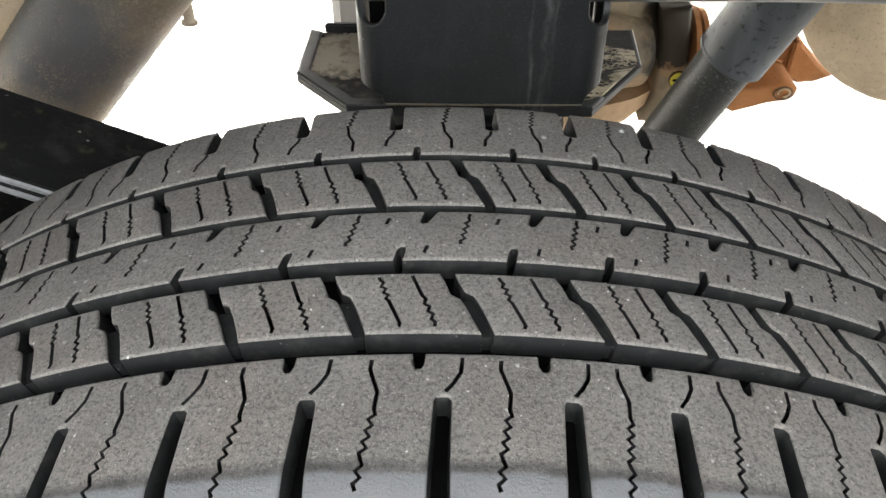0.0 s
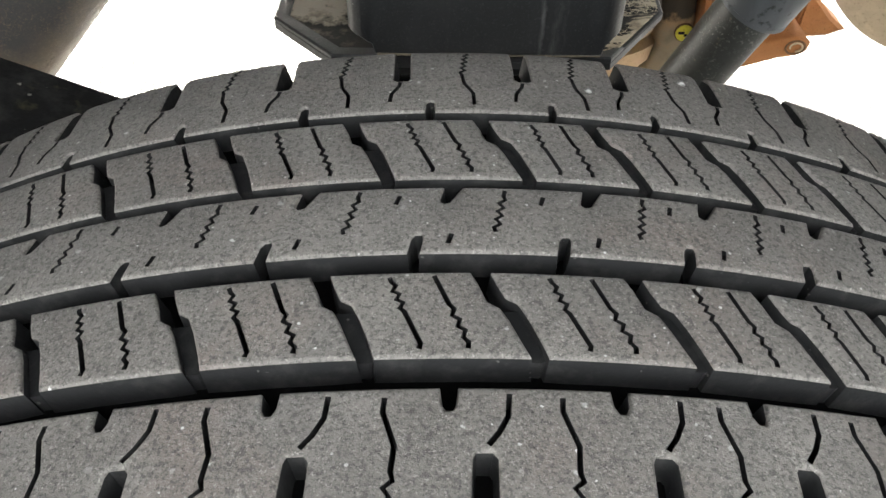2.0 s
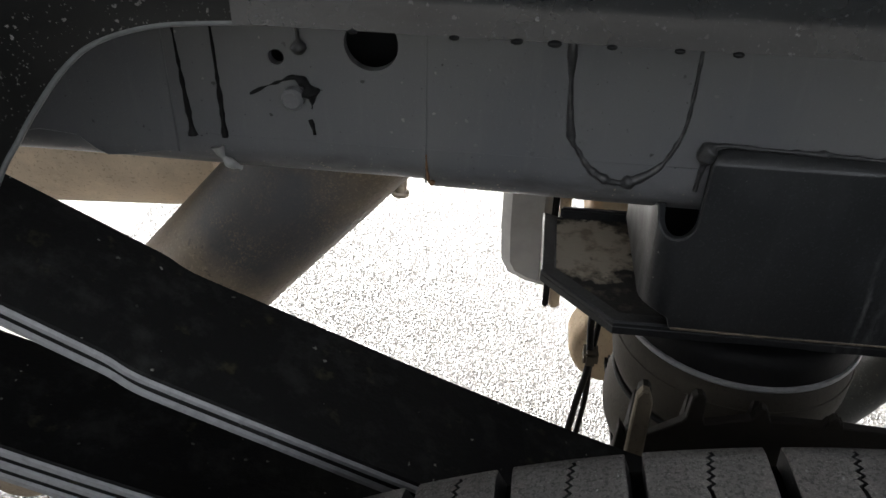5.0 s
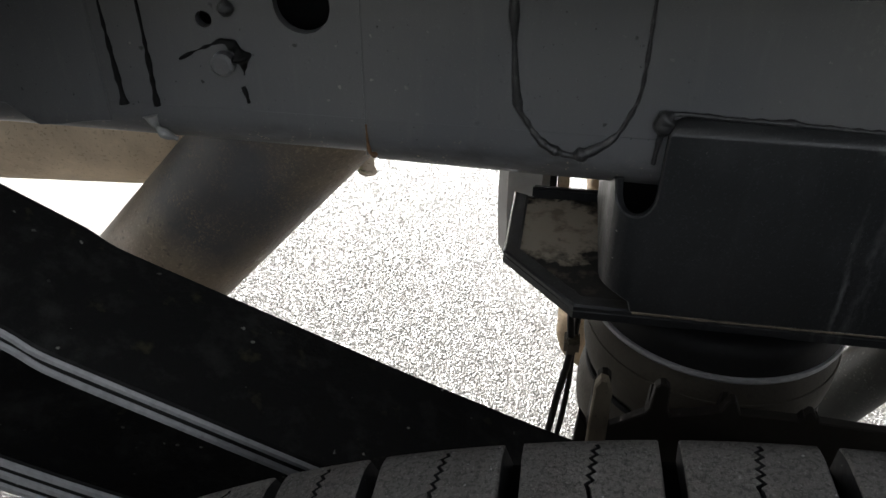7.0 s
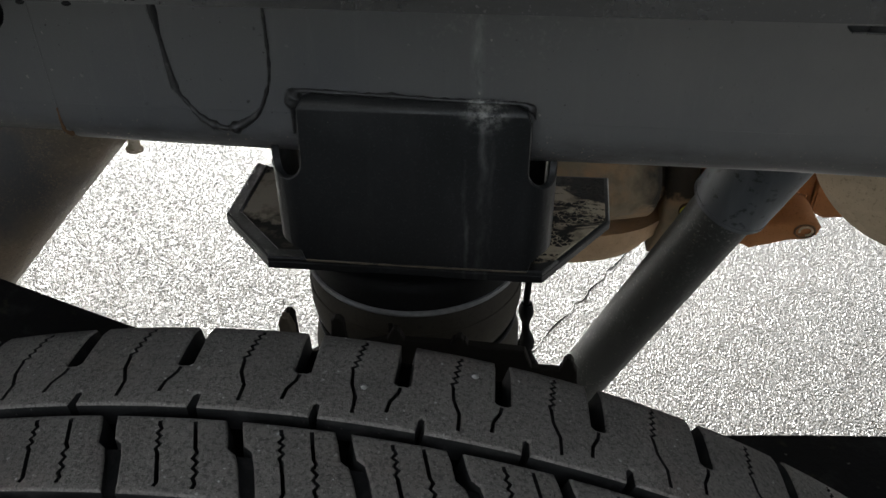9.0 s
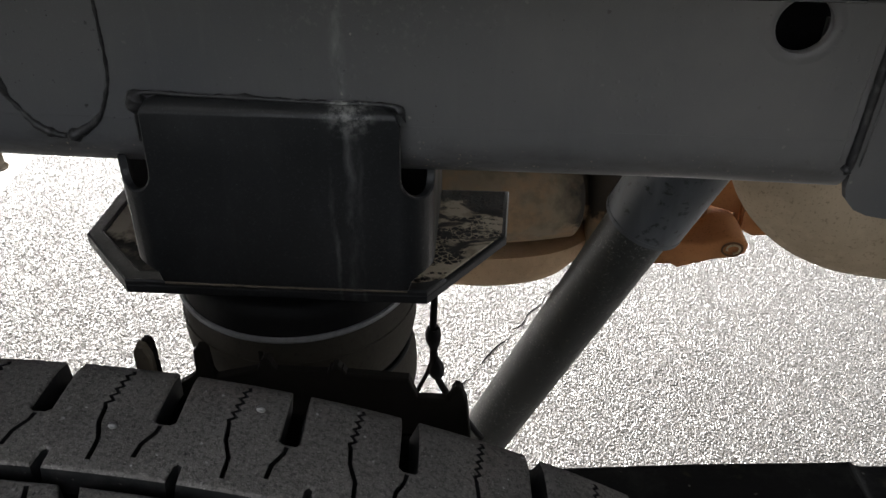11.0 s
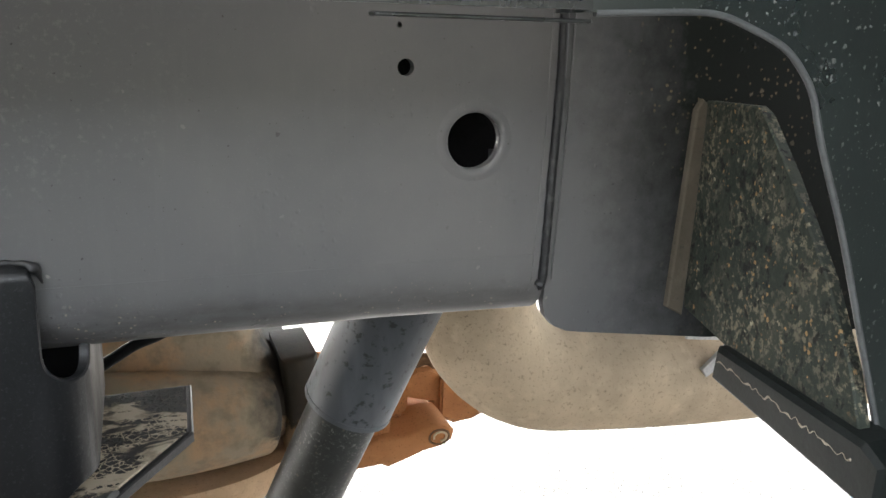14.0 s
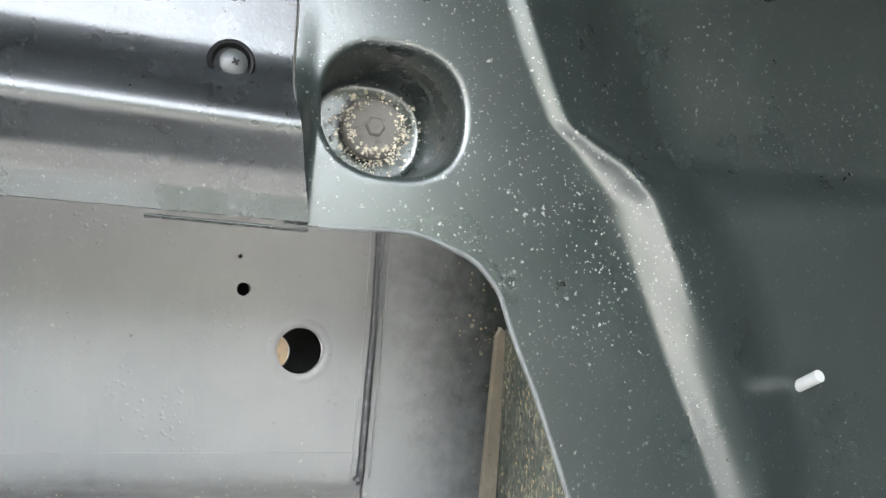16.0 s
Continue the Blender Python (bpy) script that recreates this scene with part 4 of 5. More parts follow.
smooth(part("filler_lump", tube([(-0.3215, RY + 0.001, 0.7375), (-0.320, RY + 0.0005, 0.7325), (-0.316, RY + 0.001, 0.7270), (-0.310, RY + 0.004, 0.7225)], lambda f: 0.0036 - 0.0015 * f, 10, 8, 0.9), FILLER, rail, "pale grey sealer lump"), 60)
smooth(part("bolt_head", capped(lathe([(0.0001, -0.005), (0.0045, -0.005), (0.0062, -0.0035), (0.0064, 0.001)], (-0.2735, RY - 0.0015, 0.7715), "Y", 18)), FRAME, rail), 40)

smooth(part("rust_lump", tube([(-0.2000, RY - 0.0005, 0.742), (-0.1995, RY - 0.001, 0.733), (-0.1985, RY - 0.0005, 0.726), (-0.1965, RY + 0.003, 0.7225)], lambda f: 0.0005 + 0.0010 * f, 8, 6, 0.6), RUST_DARK, rail, "small rusty lump at the seam"), 60)
# doubler plate with a wavy lower edge on the front of the rail
wave = [(-0.72, 0.905), (-0.72, 0.728), (-0.52, 0.727), (-0.46, 0.734), (-0.428, 0.741), (-0.406, 0.7390), (-0.396, 0.731), (-0.389, 0.7272), (-0.375, 0.7285), (-0.362, 0.7310), (-0.352, 0.7325), (-0.3445, 0.7330), (-0.3445, 0.905)]
part("doubler_plate", sheet(wave, [], xz(RY - 0.0014), 0.0016, chamfer=0.0006), FRAME, rail, "flat black doubler plate with a wavy lower edge")

# ---- air spring bracket ----
air = thing("air_spring_bracket", "black painted steel air spring bracket welded over the rail", "bracket")
XL, XR, FY, CR = -0.0690, 0.1120, 0.5330, 0.020


def wrap(u, v, h):
    """Bends a flat sheet (u along, v up) round the two front corners of the bracket."""
    q = math.pi / 2 * CR
    if u < XL + CR - q:
        x, y, nx, ny = XL, FY + CR + (XL + CR - q - u), -1, 0
    elif u < XL + CR:
        a = (XL + CR - u) / CR
        x, y, nx, ny = XL + CR - CR * math.sin(a), FY + CR - CR * math.cos(a), -math.sin(a), -math.cos(a)
    elif u <= XR - CR:
        x, y, nx, ny = u, FY, 0, -1
    elif u < XR - CR + q:
        a = (u - XR + CR) / CR
        x, y, nx, ny = XR - CR + CR * math.sin(a), FY + CR - CR * math.cos(a), math.sin(a), -math.cos(a)
    else:
        x, y, nx, ny = XR, FY + CR + (u - (XR - CR + q)), 1, 0
    lean = 0.0075 * max(0.0, (v - 0.7515) / 0.008) ** 2
    return (x + nx * h, y + ny * h + lean, v)


SL, SR = XL + CR - math.pi / 2 * CR - 0.09, XR - CR + math.pi / 2 * CR + 0.09
flat = [(SL, 0.653), (-0.067, 0.653), (-0.060, 0.652), (-0.0525, 0.649), (-0.0505, 0.6420), (0.098, 0.6420), (0.100, 0.648), (0.106, 0.652), (0.112, 0.653), (SR, 0.653), (SR, 0.7203),
        (0.1235, 0.7203), (0.1230, 0.7172)] + [(0.1087 + 0.0142 * math.cos(radians(a)), 0.7160 + 0.0125 * math.sin(radians(a))) for a in range(0, -181, -15)] + [(0.0945, 0.749), (0.0915, 0.755), (0.085, 0.7575), (-0.036, 0.7595), (-0.0425, 0.757), (-0.0455, 0.752),
        (-0.0463, 0.7172)] + [(-0.0586 + 0.0122 * math.cos(radians(a)), 0.7160 + 0.0125 * math.sin(radians(a))) for a in range(0, -181, -15)] + [(-0.0712, 0.7172), (-0.0715, 0.7203), (SL, 0.7203)]
guides = [((XL + CR - CR * math.pi / 2 * k / 6, 0.63), (XL + CR - CR * math.pi / 2 * k / 6, 0.77)) for k in range(7)]
guides += [((XR - CR + CR * math.pi / 2 * k / 6, 0.63), (XR - CR + CR * math.pi / 2 * k / 6, 0.77)) for k in range(7)]
guides += [((-0.05, z), (0.1, z)) for z in (0.7515, 0.7535, 0.7555, 0.757, 0.7583)]
smooth(part("shell", sheet(flat, [], wrap, 0.0045, chamfer=0.0008, guides=guides), BRACKET, air), 35)
smooth(part("top_weld", tube([(-0.0500, RY - 0.001, 0.732), (-0.0490, RY - 0.002, 0.746), (-0.0465, RY - 0.003, 0.7590), (-0.0385, RY - 0.003, 0.7612), (-0.02, RY - 0.002, 0.7600), (0.01, RY - 0.002, 0.7594), (0.05, RY - 0.002, 0.7582),
                              (0.085, RY - 0.002, 0.7578), (0.0935, RY - 0.002, 0.7550), (0.0965, RY - 0.001, 0.748)],
                             lambda s: 0.0012 + 0.0034 * math.exp(-((s - 0.20) / 0.05) ** 2) + 0.0014 * math.exp(-((s - 0.90) / 0.04) ** 2) + 0.0009 * math.exp(-((s - 0.56) / 0.015) ** 2) - 0.0006 * max(0.0, s - 0.92) / 0.08, 12, 20, 0.9), WELD, air, "lumpy weld bead along the top edge"), 60)
part("inner_plate", block((XL + 0.006, 0.585, 0.636), (XR - 0.006, 0.590, 0.7195), 0.001, 1), BLACK, air)
smooth(part("weld_ridge", tube([(-0.036, RY - 0.0040, 0.7570), (-0.01, RY - 0.0035, 0.7560), (0.03, RY - 0.0035, 0.7552), (0.06, RY - 0.0035, 0.7548), (0.086, RY - 0.0040, 0.7540)], 0.0010, 8, 20, 0.9), WELD, air), 60)
PZ = 0.630
tray = [(-0.126, 0.676), (-0.127, 0.598), (-0.081, 0.546), (0.108, 0.546), (0.158, 0.618), (0.161, 0.684)]
flatxy = lambda z: (lambda u, v, h: (u, v, z + h))
part("top_plate", sheet(tray, [circle(-0.103, 0.640, 0.0028, 12)], flatxy(PZ), 0.006, chamfer=0.001), BRACKET, air, "black flat plate with cut corners")
part("mud_layer", sheet(inset(tray[::-1] if signed_area(tray) < 0 else tray, 0.0035), [], flatxy(PZ + 0.0009), 0.0012, chamfer=0.0005), TRAY, air, "cracked tan mud on the plate")
rim = [(-0.126, 0.676), (-0.127, 0.598), (-0.081, 0.546), (0.108, 0.546), (0.119, 0.562), (0.103, 0.556), (-0.076, 0.557), (-0.1165, 0.602), (-0.1155, 0.672)]
part("plate_rim", sheet(rim, [], flatxy(PZ + 0.0035), 0.0035, chamfer=0.0012), BRACKET, air)

part("rear_tab", block((-0.113, 0.6735, 0.6290), (-0.058, 0.6790, 0.6385), 0.0015), BRACKET, air, "small bent-up tab at the rear of the plate")
smooth(part("dust_line", tube([(-0.049, FY - 0.0002, 0.6422), (0.02, FY - 0.0003, 0.6418), (0.097, FY - 0.0002, 0.6422)], 0.0006, 6, 30, 0.9), TAB, air, "thin tan line along the lower edge"), 60)

# ---- air spring ----
AX, AY, AR = 0.0135, 0.6115, 0.083
bag = thing("air_spring", "dusty black rubber double-bellows air spring", "air spring")
smooth(part("bead_plate", capped(lathe([(0.0001, 0.6245), (0.070, 0.6245), (0.0765, 0.622), (0.0795, 0.615), (0.0805, 0.6045), (0.0812, 0.6025), (0.0800, 0.6010), (0.075, 0.601), (0.0001, 0.601)], (AX, AY, 0))), BLACK, bag, "black steel bead plate"), 50)
smooth(part("crimp_ring", capped(lathe([(0.0800, 0.6045), (0.0822, 0.6042), (0.0830, 0.6025), (0.0822, 0.6008), (0.0800, 0.6005), (0.0800, 0.6045)], (AX, AY, 0))), PALE_EDGE, bag, "pale crimped ring"), 50)
bel = [(0.0801, 0.6008)] + [(0.0735 + 0.0090 * math.sin(radians(a)), 0.574 + 0.026 * math.cos(radians(a))) for a in range(15, 171, 15)]
bel += [(0.0745, 0.546)] + [(0.0735 + 0.0090 * math.sin(radians(a)), 0.518 + 0.026 * math.cos(radians(a))) for a in range(10, 171, 15)] + [(0.07, 0.49), (0.0001, 0.49)]
smooth(part("bellows", lathe(bel, (AX, AY, 0)), BAG, bag, "dusty rubber bellows"), 60)
smooth(part("girdle_hoop", tube([(AX + 0.0775 * math.cos(2 * math.pi * k / 24), AY + 0.0775 * math.sin(2 * math.pi * k / 24), 0.546) for k in range(25)], 0.0022, 8, 3), BLACK, bag), 60)
for k in range(3):
    r, z = 0.0820 - 0.0006 * k, 0.5835 - 0.006 * k
    smooth(part("moulded_line", tube([(AX + r * math.cos(2 * math.pi * j / 32), AY + r * math.sin(2 * math.pi * j / 32), z) for j in range(33)], 0.0008, 6, 2), BAG, bag), 60)

# ---- lower saddle of the air spring ----
saddle = thing("axle_saddle", "dark steel saddle bracket with upright tabs over the axle", "bracket")
teeth = []
for x, z, w in ((-0.0605, 0.613, 0.0048), (-0.0275, 0.6095, 0.0052), (0.0118, 0.603, 0.0040), (0.0550, 0.600, 0.0040), (0.1290, 0.587, 0.0040)):
    base = 0.572 if x < -0.04 else (0.586 if x < 0 else (0.5935 if x < 0.1 else 0.576))
    teeth += [(x - w - 0.002, base), (x - w, base + 0.004), (x - w * 0.8, z - 0.003), (x - w * 0.3, z), (x + w * 0.3, z), (x + w * 0.8, z - 0.003), (x + w, base + 0.004), (x + w + 0.002, base)]
wall = [(-0.074, 0.545), (-0.072, 0.580)] + teeth[:32] + [(0.099, 0.5915), (0.1045, 0.576)] + teeth[32:] + [(0.138, 0.545)]
part("tabbed_wall", sheet(wall, [], xz(0.512), 0.006, chamfer=0.0008), SADDLE, saddle, "tabbed upright edge")
for x, z, w in ((-0.0605, 0.6145, 0.0060),):
    part("upright_tab", sheet([(x - w, 0.556), (x + w * 0.9, 0.556), (x + w * 0.8, z - 0.010), (x + w * 0.3, z - 0.0015), (x - w * 0.4, z), (x - w * 0.9, z - 0.006)], [], xz(0.5055), 0.0055, chamfer=0.0010), TAB, saddle, "dusty upright tab")
part("saddle_plate", block((-0.060, 0.518, 0.478), (0.088, 0.690, 0.4895), 0.003), BLACK, saddle)
part("saddle_front", block((-0.074, 0.512, 0.44), (0.138, 0.518, 0.545), 0.002), BLACK, saddle)
for x in (-0.0655, -0.033, 0.0065):
    part("tab_gusset", sheet([(0.518, 0.49), (0.548, 0.49), (0.522, 0.600), (0.518, 0.604)], [], lambda u, v, h, x=x: (x - h, u, v), 0.003), SADDLE, saddle)

# ---- leaf springs ----
helper = thing("helper_leaf_spring", "black steel helper leaf spring with light painted on its edges", "leaf spring")
up = [(-0.95, 1.02), (-0.70, 0.895), (-0.50, 0.7935), (-0.405, 0.7425), (-0.345, 0.7100), (-0.331, 0.7020), (-0.322, 0.6950), (-0.308, 0.6880), (-0.25, 0.6630), (-0.18, 0.6330), (-0.10, 0.6010), (-0.04, 0.5815), (0.03, 0.572)]
for k in range(2):
    line = [(x, z - 0.0088 * k) for x, z in up]
    leaf = smooth(part("leaf", strip(line, 0.405, 0.480, 0.0070, twist=0.085), LEAF, helper), 30)
    # pale strip that paints the light on the leaf's outer edge
    edge = smooth(part("leaf_edge", strip([(x, z - 0.0012) for x, z in line], 0.4035, 0.4060, 0.0046, twist=0.085), PALE_EDGE, leaf, "leaf edge painted bright as if lit"), 30)
main = thing("main_leaf_spring", "stack of black steel main leaf springs with light painted on their edges", "leaf spring")
down = [(-0.95, 0.80), (-0.60, 0.692), (-0.40, 0.6230), (-0.35, 0.6060), (-0.30, 0.5910), (-0.20, 0.566), (-0.10, 0.551), (0.0, 0.5445), (0.10, 0.547), (0.20, 0.5575), (0.27, 0.5655), (0.345, 0.5720), (0.356, 0.5735), (0.368, 0.5705), (0.44, 0.578), (0.523, 0.5865), (0.80, 0.625), (1.1, 0.70)]
for k in range(3):
    line = [(x, z - 0.0105 * k) for x, z in down]
    leaf = smooth(part("leaf", strip(line, 0.405, 0.480, 0.0085), LEAF, main), 30)
    smooth(part("leaf_edge", strip([(x, z - 0.0012) for x, z in line], 0.4035, 0.4060, 0.0060), PALE_EDGE, leaf, "leaf edge painted bright as if lit"), 30)

# ---- shock absorber ----
shock = thing("shock_absorber", "dark grey tubular shock absorber leaning beside the air spring", "shock absorber")
S0, S1 = Vector((0.345, 0.715, 0.745)), Vector((0.135, 0.885, 0.115))
at = lambda f: S0.lerp(S1, f)
smooth(part("dust_sleeve", tube([at(-0.05), at(0.285)], 0.0365, 40, 1), SHOCK, shock, "smooth grey dust sleeve"), 40)
smooth(part("body_tube", tube([at(0.24), at(1.0)], 0.0300, 40, 1), SHOCK_TUBE, shock, "scuffed dark lower tube"), 40)
smooth(part("sleeve_lip", tube([at(0.282), at(0.288)], 0.0370, 40, 1), SHOCK, shock), 40)

# ---- exhaust ----
front_pipe = thing("exhaust_pipe", "wide dusty brown exhaust pipe rising behind the rail", "pipe")
smooth(part("pipe", tube([(-0.64, 0.69, 0.29), (-0.44, 0.68, 0.505), (-0.353, 0.68, 0.60), (-0.27, 0.685, 0.69), (-0.18, 0.69, 0.79), (-0.09, 0.70, 0.89)], 0.0545, 48), PIPE_DUST, front_pipe), 60)
smooth(part("hanger_pin", tube([(-0.238, 0.695, 0.84), (-0.238, 0.695, 0.70), (-0.239, 0.695, 0.640), (-0.240, 0.695, 0.627)], lambda s: 0.0075 * math.sqrt(max(0.02, 1 - ((s - 0.93) / 0.07) ** 2)) if s > 0.93 else (0.0075 if s > 0.8 else 0.005), 14), LIT_TAN, front_pipe, "pale rounded hanger pin"), 60)
muffler = thing("muffler", "tan dust-covered cylindrical muffler", "muffler")
smooth(part("shell", tube([(-1.5, 0.87, 0.58), (-0.9, 0.86, 0.605), (-0.46, 0.86, 0.625), (-0.43, 0.86, 0.626)], lambda s: 0.105, 48), LIT_TAN, muffler), 60)
part("hanger", block((-0.95, 0.85, 0.69), (-0.92, 0.87, 1.01), 0.003), BLACK, muffler)
tail_pipe = thing("tail_pipe", "tan dust-covered tail pipe bending over the axle", "pipe")
smooth(part("pipe", tube([(0.30, 0.86, 0.90), (0.36, 0.85, 0.80), (0.40, 0.842, 0.70), (0.4225, 0.84, 0.612), (0.440, 0.84, 0.570), (0.478, 0.84, 0.5390), (0.54, 0.84, 0.5250), (0.75, 0.85, 0.5020), (1.2, 0.88, 0.47)], 0.0565, 48), TAN, tail_pipe), 60)

part("hanger_tab", sheet([(0.632, 0.590), (0.700, 0.590), (0.700, 0.551), (0.659, 0.527), (0.652, 0.536), (0.684, 0.564), (0.630, 0.571)], [], xz(0.790), 0.004, chamfer=0.0008), PALE, tail_pipe, "pale hanger tab")

# ---- rear axle ----
axle = thing("rear_axle", "rusty and dust-covered rear axle with cast housing", "axle")
smooth(part("axle_tube", tube([(0.02, 0.36, 0.365), (0.02, 0.80, 0.365)], 0.045, 32, 1), TAN, axle), 60)
smooth(part("spring_seat", capped(lathe([(0.0001, -0.012), (0.036, -0.012), (0.041, -0.008), (0.043, 0.0), (0.043, 0.030), (0.0001, 0.030)], (-0.038, 0.800, 0.408), "Y", 32)), TAN, axle, "tan dusty round spring seat"), 40)
body = [(-0.05, 0.372), (-0.05, 0.560), (-0.01, 0.610), (0.06, 0.628), (0.18, 0.622), (0.222, 0.580), (0.243, 0.537), (0.262, 0.500), (0.275, 0.484), (0.296, 0.480), (0.296, 0.400), (0.270, 0.390), (0.20, 0.372)]
smooth(part("housing", sheet(body, [], xz(1.02), 0.16, chamfer=0.022), GREASE, axle, "tan dusty differential housing with black grease"), 60)
pan = capped(lathe([(0.0001, -0.068), (0.08, -0.066), (0.125, -0.050), (0.148, -0.024), (0.152, 0.0), (0.0001, 0.004)], (0, 0, 0), "Z", 48))
for v in pan.verts:
    v.co = Vector((v.co.x + 0.135, v.co.y * 0.55 + 1.05, v.co.z + 0.378))
smooth(part("lower_cover", pan, CLAY, axle, "tan rounded lower cover"), 60)
smooth(part("housing_neck", tube([(0.02, 1.00, 0.452), (0.13, 1.00, 0.447), (0.19, 1.01, 0.441), (0.248, 1.03, 0.434)], lambda s: 0.060 - 0.010 * s, 32), GREASE, axle, "tan neck with black grease patches"), 60)
smooth(part("pinion_neck", tube([(0.328, 1.062, 0.400), (0.35, 1.060, 0.392), (0.40, 1.05, 0.380)], lambda s: 0.058 - 0.020 * s, 32), RUST, axle, "rust-brown cast neck"), 60)
block_face = [(0.266, 0.330), (0.277, 0.372), (0.277, 0.420), (0.270, 0.500), (0.310, 0.503), (0.319, 0.430), (0.327, 0.352), (0.318, 0.328)]
smooth(part("bearing_block", sheet(block_face, [], xz(1.010), 0.09, chamfer=0.006), GREASE, axle, "cast block, black with grease above and dusty orange below"), 50)
for x, r in ((0.321, 0.066), (0.333, 0.063)):
    smooth(part("flange_plate", tube([(x, 1.05, 0.418), (x + 0.007, 1.05, 0.418)], r, 32, 1), RUST, axle, "rust-brown round flange"), 40)
yoke = [(0.345, 0.376), (0.363, 0.388), (0.388, 0.392), (0.423, 0.392), (0.432, 0.396), (0.451, 0.400), (0.466, 0.398), (0.4735, 0.390), (0.471, 0.378), (0.459, 0.371), (0.437, 0.368), (0.423, 0.363), (0.392, 0.353), (0.383, 0.358), (0.350, 0.356)]
fork = smooth(part("lower_fork", sheet(yoke, [], xz(1.0), 0.065, chamfer=0.004), RUST, axle, "rust-brown lower yoke ear"), 50)
smooth(part("bearing_ring", tube([(0.4535 + 0.0125 * math.cos(k * 0.5236), 0.9985, 0.3855 + 0.0095 * math.sin(k * 0.5236)) for k in range(13)], 0.0013, 8, 2), RUST_DARK, fork, "dark bearing groove"), 40)
smooth(part("snap_ring", tube([(0.4545 + 0.008 * math.cos(k * 0.5), 0.998, 0.3860 + 0.006 * math.sin(k * 0.5)) for k in range(-3, 8)], 0.0014, 8, 3), TAN, fork, "bright snap ring"), 40)
cross = [(0.425, 0.429), (0.447, 0.444), (0.467, 0.443), (0.477, 0.438), (0.498, 0.419), (0.525, 0.391), (0.550, 0.372), (0.526, 0.362), (0.502, 0.360), (0.478, 0.372), (0.440, 0.375), (0.425, 0.393)]
part("upper_fork", sheet(cross, [[(0.436, 0.3895), (0.470, 0.3875), (0.472, 0.397), (0.453, 0.402), (0.436, 0.407)]], xz(1.07), 0.05, chamfer=0.005), RUST, axle, "rust-brown cross of the joint")
part("cross_rib", block((0.477, 1.060, 0.376), (0.487, 1.075, 0.432), 0.003), RUST, axle)
smooth(part("dark_seal", tube([(0.44, 1.075, 0.450), (0.462, 1.075, 0.454), (0.475, 1.075, 0.446)], 0.008, 12), RUST_DARK, axle), 50)
part("fork_web", block((0.372, 1.05, 0.36), (0.430, 1.09, 0.44), 0.008), RUST, axle)
part("mark_rim", capped(lathe([(0.0001, -0.0012), (0.0125, -0.0012), (0.0125, 0.002), (0.0001, 0.002)], (0.3085, 1.008, 0.400), "Y", 20)), RUST_DARK, axle)
part("paint_mark", capped(lathe([(0.0001, -0.002), (0.0112, -0.002), (0.0112, 0.002), (0.0001, 0.002)], (0.3085, 1.008, 0.400), "Y", 20)), YELLOW, axle, "yellow paint mark")
part("mark_stroke", block((0.3005, 1.0045, 0.3985), (0.3085, 1.0062, 0.4025), 0.0008, 1), BLACK, axle)
part("mark_stroke", block((0.3080, 1.0045, 0.3955), (0.3130, 1.0062, 0.3990), 0.0008, 1), BLACK, axle)

# ---- wheel arch liner ----
EDGE_R = [(0.268, 0.8645), (0.300, 0.8660), (0.313, 0.8655), (0.325, 0.8620), (0.3395, 0.8562), (0.3485, 0.8487), (0.3550, 0.8400), (0.3623, 0.8220), (0.3773, 0.7900), (0.3942, 0.7480), (0.433, 0.65), (0.50, 0.50), (0.60, 0.35)]
EDGE_L = [(-0.60, 0.38), (-0.50, 0.53), (-0.42, 0.67), (-0.37, 0.757), (-0.346, 0.797), (-0.335, 0.812), (-0.325, 0.825), (-0.310, 0.842), (-0.295, 0.853), (-0.273, 0.8600), (-0.243, 0.8630)]


def bumpy(d, w):
    return math.exp(-(d / w) ** 2)


def along(pts, z):
    """Straight between (z, value) pairs."""
    for (z0, a), (z1, b) in zip(pts, pts[1:]):
        if z <= z1:
            return a + (b - a) * max(0.0, (z - z0) / (z1 - z0))
    return pts[-1][1]


CREST = [(0.50, 0.612), (0.771, 0.490), (0.820, 0.4665), (0.863, 0.4455), (0.892, 0.4290), (0.905, 0.4150), (0.915, 0.3980), (0.924, 0.3820), (0.940, 0.3735), (0.968, 0.3605), (1.2, 0.27)]
FALL = [(0.50, 0.640), (0.757, 0.520), (0.850, 0.480), (0.910, 0.446), (0.970, 0.412), (1.2, 0.31)]


def liner_y(x, z):
    """How far inboard the rear liner lies: a flat web, a rounded ridge, and the hollow behind it."""
    y = 0.389 + 0.004 * math.sin(9 * z)
    c, e = along(CREST, z), along(FALL, z)
    low = 1 / (1 + math.exp(max(-60.0, min(60.0, (z - 0.913) / 0.0038))))
    d = x - c
    k = max(0.0, min(1.0, (z - 0.80) / 0.10))       # steepest at the foot below, at the crest above
    rise, run = 0.0030 + (0.0032 + 0.0020 * k) * low, 0.0060 + 0.0170 * low
    for step in (-0.0030, -0.0015, 0.0, 0.0015, 0.0030):
        q = max(0.0, min(1.0, (d + run + step) / run))
        y -= 0.4 * rise * (k * q * q / 2 + (1 - k) * (q - q * q / 2))
    if d > 0:
        y += 0.55 * (math.sqrt(d * d + 0.011 ** 2) - 0.011)
    f = x - e - 0.030
    y -= 0.38 * (math.sqrt(f * f + 0.020 ** 2) + f)
    y += max(0.0, z - 1.02) ** 2 * -1.5
    return y


